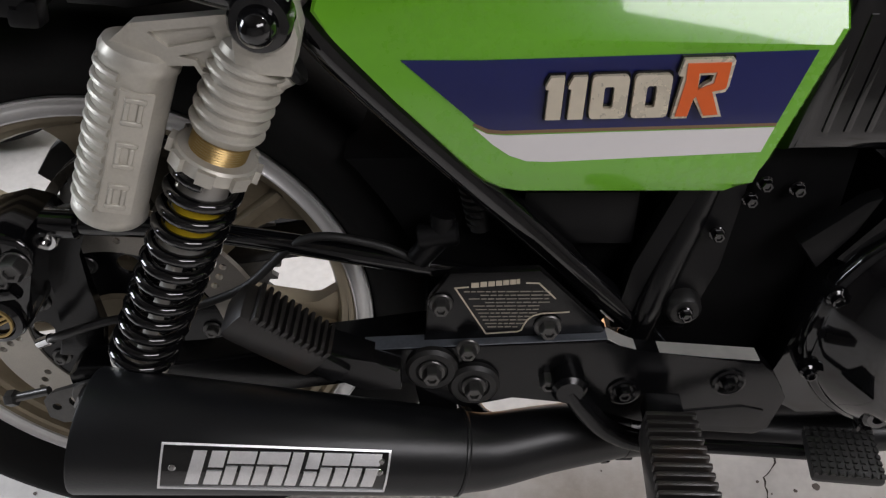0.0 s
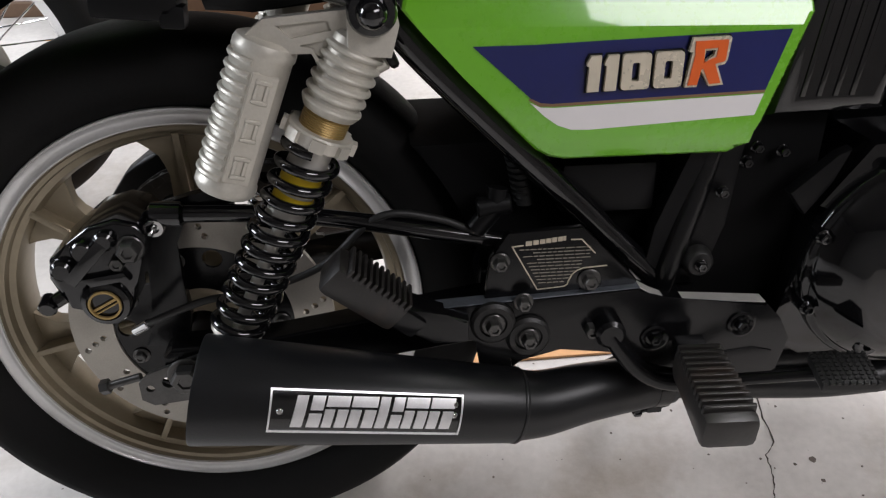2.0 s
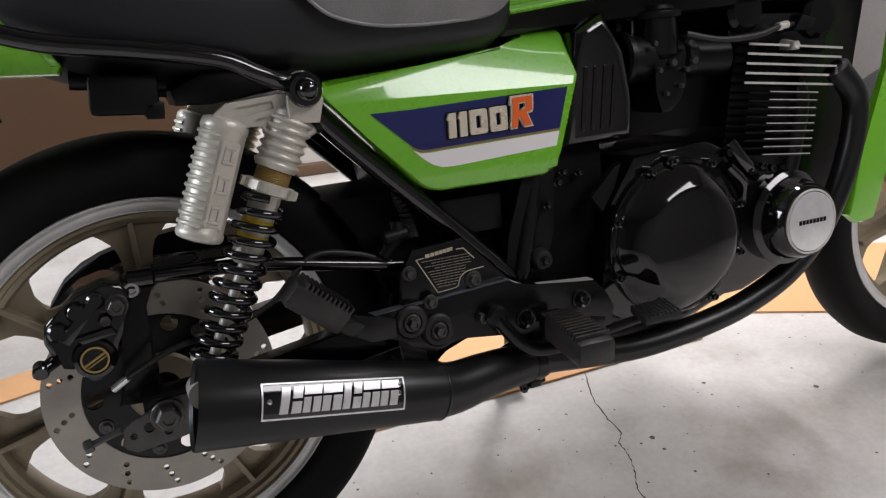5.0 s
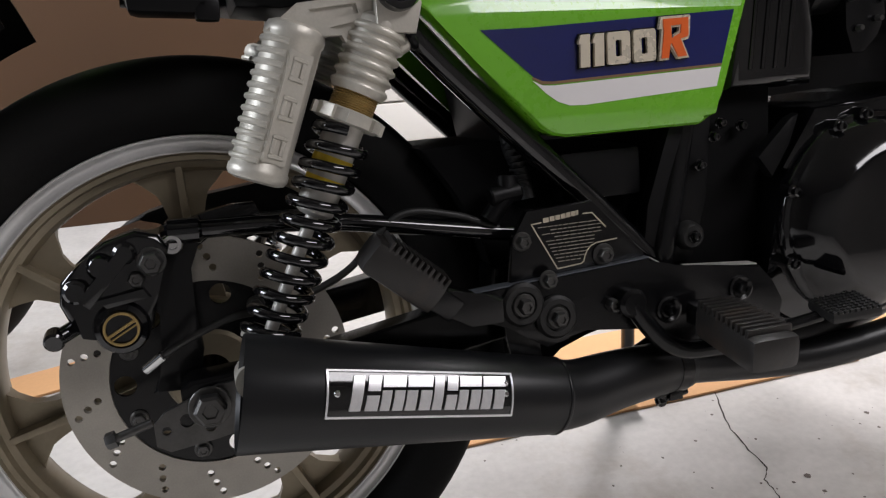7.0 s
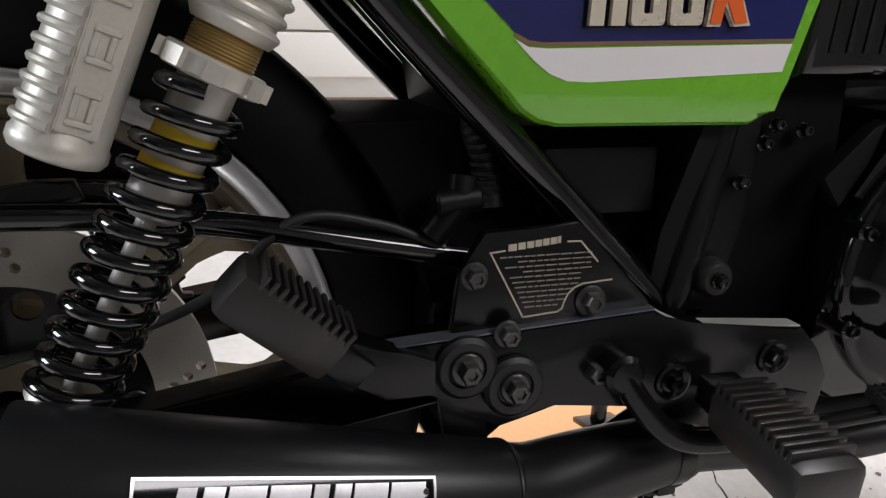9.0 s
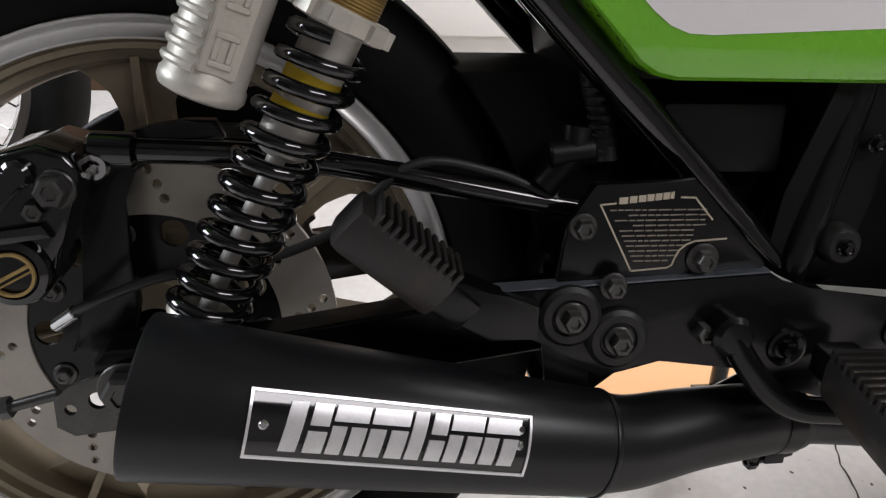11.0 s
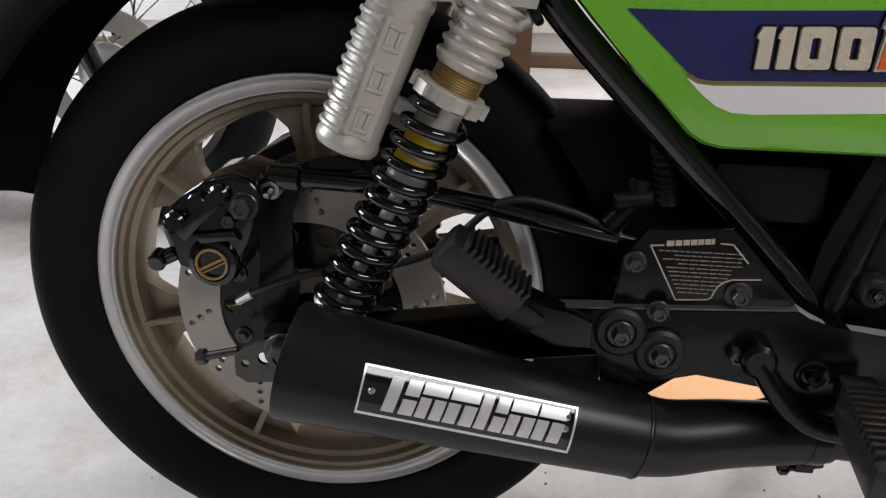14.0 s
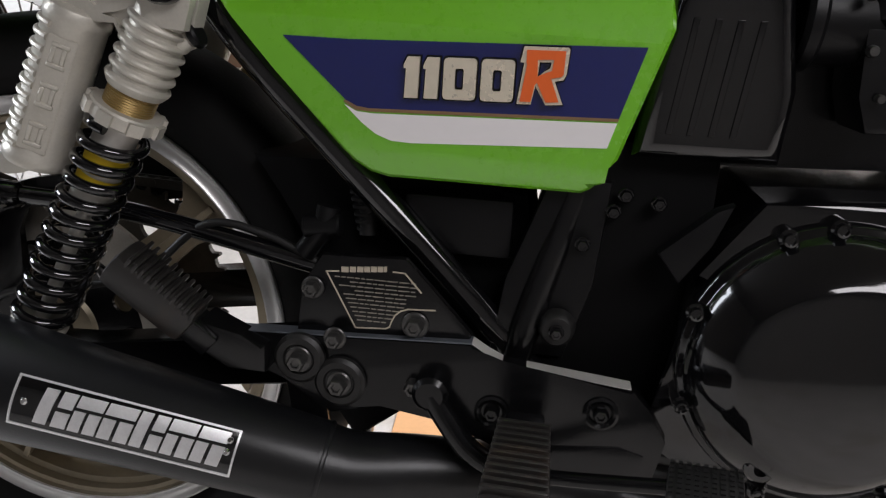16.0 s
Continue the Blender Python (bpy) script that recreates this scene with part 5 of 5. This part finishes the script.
# air box
bm = B()
prism(bm, [(0.582, 0.240), (0.606, 0.402), (0.655, 0.425), (0.692, 0.37), (0.704, 0.30), (0.700, 0.240)], -0.142, 0.14, bevel=0.022, segments=5)
airbox = part("air_box", bm, BLACK_GLOSS, bike, "gloss black air box with moulded ribs")
for i in range(4):
    bm = B()
    x = 0.606 + i * 0.0165
    prism(bm, [(x, 0.262), (x + 0.005, 0.262), (x + 0.015, 0.352), (x + 0.010, 0.352)], -0.1436, -0.141, bevel=0.0008)
    part("air_box_rib", bm, BLACK_GLOSS, airbox)
# dark mass added to fill the gap under the carburettors, no real part
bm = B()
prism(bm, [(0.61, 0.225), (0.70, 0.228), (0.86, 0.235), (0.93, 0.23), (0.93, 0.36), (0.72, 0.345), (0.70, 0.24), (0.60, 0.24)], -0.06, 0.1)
part("engine_dark_fill", bm, BLACK_SATIN, case)
bm = B()
prism(bm, [(0.49, 0.06), (0.50, -0.03), (0.66, -0.03), (0.66, 0.25), (0.53, 0.25)], -0.112, 0.10, bevel=0.006)
part("gearbox_rear", bm, GUARD, case)
bm = B()
prism(bm, [(0.612, 0.165), (0.655, 0.205), (0.668, 0.21), (0.655, 0.175), (0.632, 0.14)], -0.152, -0.138, bevel=0.004)
part("starter_cover", bm, PLASTIC, case)

bm = B()
prism(bm, [(0.50, 0.40), (0.60, 0.412), (1.10, 0.42), (1.12, 0.50), (0.50, 0.50)], -0.115, 0.115, bevel=0.01)
part("tank_tunnel", bm, BLACK_SATIN, bike)
bm = B()
prism(bm, [(1.085, 0.06), (1.20, 0.05), (1.28, 0.47), (1.10, 0.48)], -0.06, 0.14, bevel=0.01)
part("oil_cooler", bm, BLACK_SATIN, bike)

# fork-side parts: front wheel, lower fairing panel
bm = B()
prism(bm, [(1.140, 0.055), (1.165, 0.036), (1.205, 0.040), (1.26, 0.20), (1.29, 0.40), (1.25, 0.46), (1.225, 0.30), (1.172, 0.168)], -0.148, -0.132, bevel=0.006)
part("lower_panel", bm, GREEN, bike, "glossy green lower side panel")
front = build_wheel(bike, "front_wheel", 1.52, 0.235, 0.305, 0.066, 0.105, False)
for y in (-0.10, 0.10):
    bm = B()
    cyl(bm, (1.49, y, -0.02), (1.27, y, 0.62), 0.024, 0.02, n=24)
    part("fork_leg", bm, DARK_STEEL, bike)
bm = B()
cyl(bm, (1.50, -0.11, -0.015), (1.50, 0.11, -0.015), 0.012)
part("front_axle", bm, DARK_STEEL, bike)

# stands
bm = B()
tube(bm, [(0.50, -0.09, -0.03), (0.525, -0.125, -0.065), (0.51, -0.14, -0.078), (0.475, -0.145, -0.092)], 0.0075)
box(bm, (0.478, -0.146, -0.092), (0.02, 0.014, 0.014), (0, 20, 0), bevel=0.003)
box(bm, (0.508, -0.138, -0.074), (0.035, 0.012, 0.022), (0, 25, 0), bevel=0.003)
tube(bm, [(0.51, -0.10, -0.05), (0.42, -0.12, -0.075), (0.36, -0.10, -0.09), (0.34, 0.0, -0.095), (0.36, 0.10, -0.09), (0.51, 0.10, -0.05)], 0.012)
part("centre_stand", bm, BLACK_SATIN, bike)
bm = B()
tube(bm, [(0.60, 0.13, -0.03), (0.64, 0.20, -0.14), (0.66, 0.245, -0.258)], 0.011)
box(bm, (0.665, 0.25, -0.264), (0.06, 0.045, 0.008), (-11, 0, 0), bevel=0.002)
part("side_stand", bm, BLACK_SATIN, bike)


# ---- a second motorcycle wheel behind ----
def spoked_wheel(x, y, turn):
    root = tagged(new("parked_motorcycle"), "black parked motorcycle with a wire-spoked front wheel", "motorcycle")
    root.matrix_world = pose(x, y, 0, -6, 0, turn)
    R = 0.325
    def wp(name, bm, mt, parent=root, label=""):
        bmesh.ops.translate(bm, vec=(0, 0, R), verts=bm.verts)
        return part(name, bm, mt, parent, label, on_bike=False)
    bm = B()
    half = [(0.232, 0.018), (0.242, 0.036), (0.268, 0.050), (0.292, 0.050), (0.312, 0.036), (0.322, 0.016)]
    lathe(bm, (0, 0, 0), (0, 1, 0), [(r, -w) for r, w in half] + [(R, 0)] + [(r, w) for r, w in reversed(half)], 96)
    tyre = wp("tyre", bm, TYRE, root, "black ribbed tyre")
    bm = B()
    lathe(bm, (0, 0, 0), (0, 1, 0), [(0.222, -0.024), (0.240, -0.030), (0.243, -0.026), (0.230, -0.016), (0.222, 0), (0.230, 0.016), (0.243, 0.026), (0.240, 0.030), (0.222, 0.024), (0.214, 0.010), (0.214, -0.010)], 96, closed=True)
    wp("rim", bm, CHROME, root, "chrome wire-wheel rim")
    bm = B()
    lathe(bm, (0, 0, 0), (0, 1, 0), [(0.0, -0.06), (0.03, -0.06), (0.062, -0.045), (0.062, -0.038), (0.035, -0.03), (0.035, 0.03), (0.062, 0.038), (0.062, 0.045), (0, 0.06)], 40)
    wp("hub", bm, POLISHED)
    for i in range(36):
        a = 2 * math.pi * i / 36
        s = -1 if i % 2 else 1
        b = a + s * 0.5 * (1 if (i // 2) % 2 else -1)
        bm = B()
        cyl(bm, (0.058 * math.cos(b), s * 0.04, 0.058 * math.sin(b)), (0.218 * math.cos(a), s * 0.006, 0.218 * math.sin(a)), 0.0018, n=6)
        wp("spoke", bm, CHROME)
    bm = B()
    loops = [circle_xz(0, 0, 0.135, 72), circle_xz(0, 0, 0.09, 56)]
    holed_plate(bm, loops, -0.066, -0.060)
    wp("brake_disc", bm, STEEL)
    bm = B()
    box(bm, (0.10, -0.066, -0.04), (0.07, 0.05, 0.11), (0, 30, 0), bevel=0.012)
    wp("brake_caliper", bm, BLACK_GLOSS)
    for s in (-1, 1):
        bm = B()
        cyl(bm, (0.0, s * 0.085, 0.0), (-0.22, s * 0.085, 0.62), 0.019, n=20)
        wp("fork_leg", bm, BLACK_GLOSS)
    # dark fork shrouds and front fairing of the machine that the wheel belongs to
    bm = B()
    prism(bm, [(-0.15, 0.17), (-0.19, 0.0), (-0.34, -0.12), (-0.60, -0.14), (-1.05, -0.05), (-1.15, 0.30), (-1.0, 0.62), (-0.62, 0.74), (-0.40, 0.72), (-0.27, 0.52)], -0.10, 0.16, bevel=0.055, segments=4)
    wp("fairing", bm, GUARD)
    bm = B()
    lathe(bm, (-1.42, 0, 0), (0, 1, 0), [(r, -w * 1.3) for r, w in half] + [(R, 0)] + [(r, w * 1.3) for r, w in reversed(half)] + [(0.05, 0.03), (0.05, -0.03)], 72, closed=True)
    wp("rear_wheel", bm, TYRE)
    bm = B()
    box(bm, (-1.25, 0.03, 0.50), (0.75, 0.26, 0.12), (0, 6, 0), bevel=0.05)
    wp("seat", bm, VINYL)
    bm = B()
    tube(bm, [(-0.22, -0.11, 0.10), (-0.34, -0.13, 0.0), (-0.50, -0.14, -0.10), (-0.8, -0.14, -0.16)], 0.02)
    wp("engine_guard", bm, BLACK_GLOSS)
    return root


spoked_wheel(-0.59, 0.70, 4)
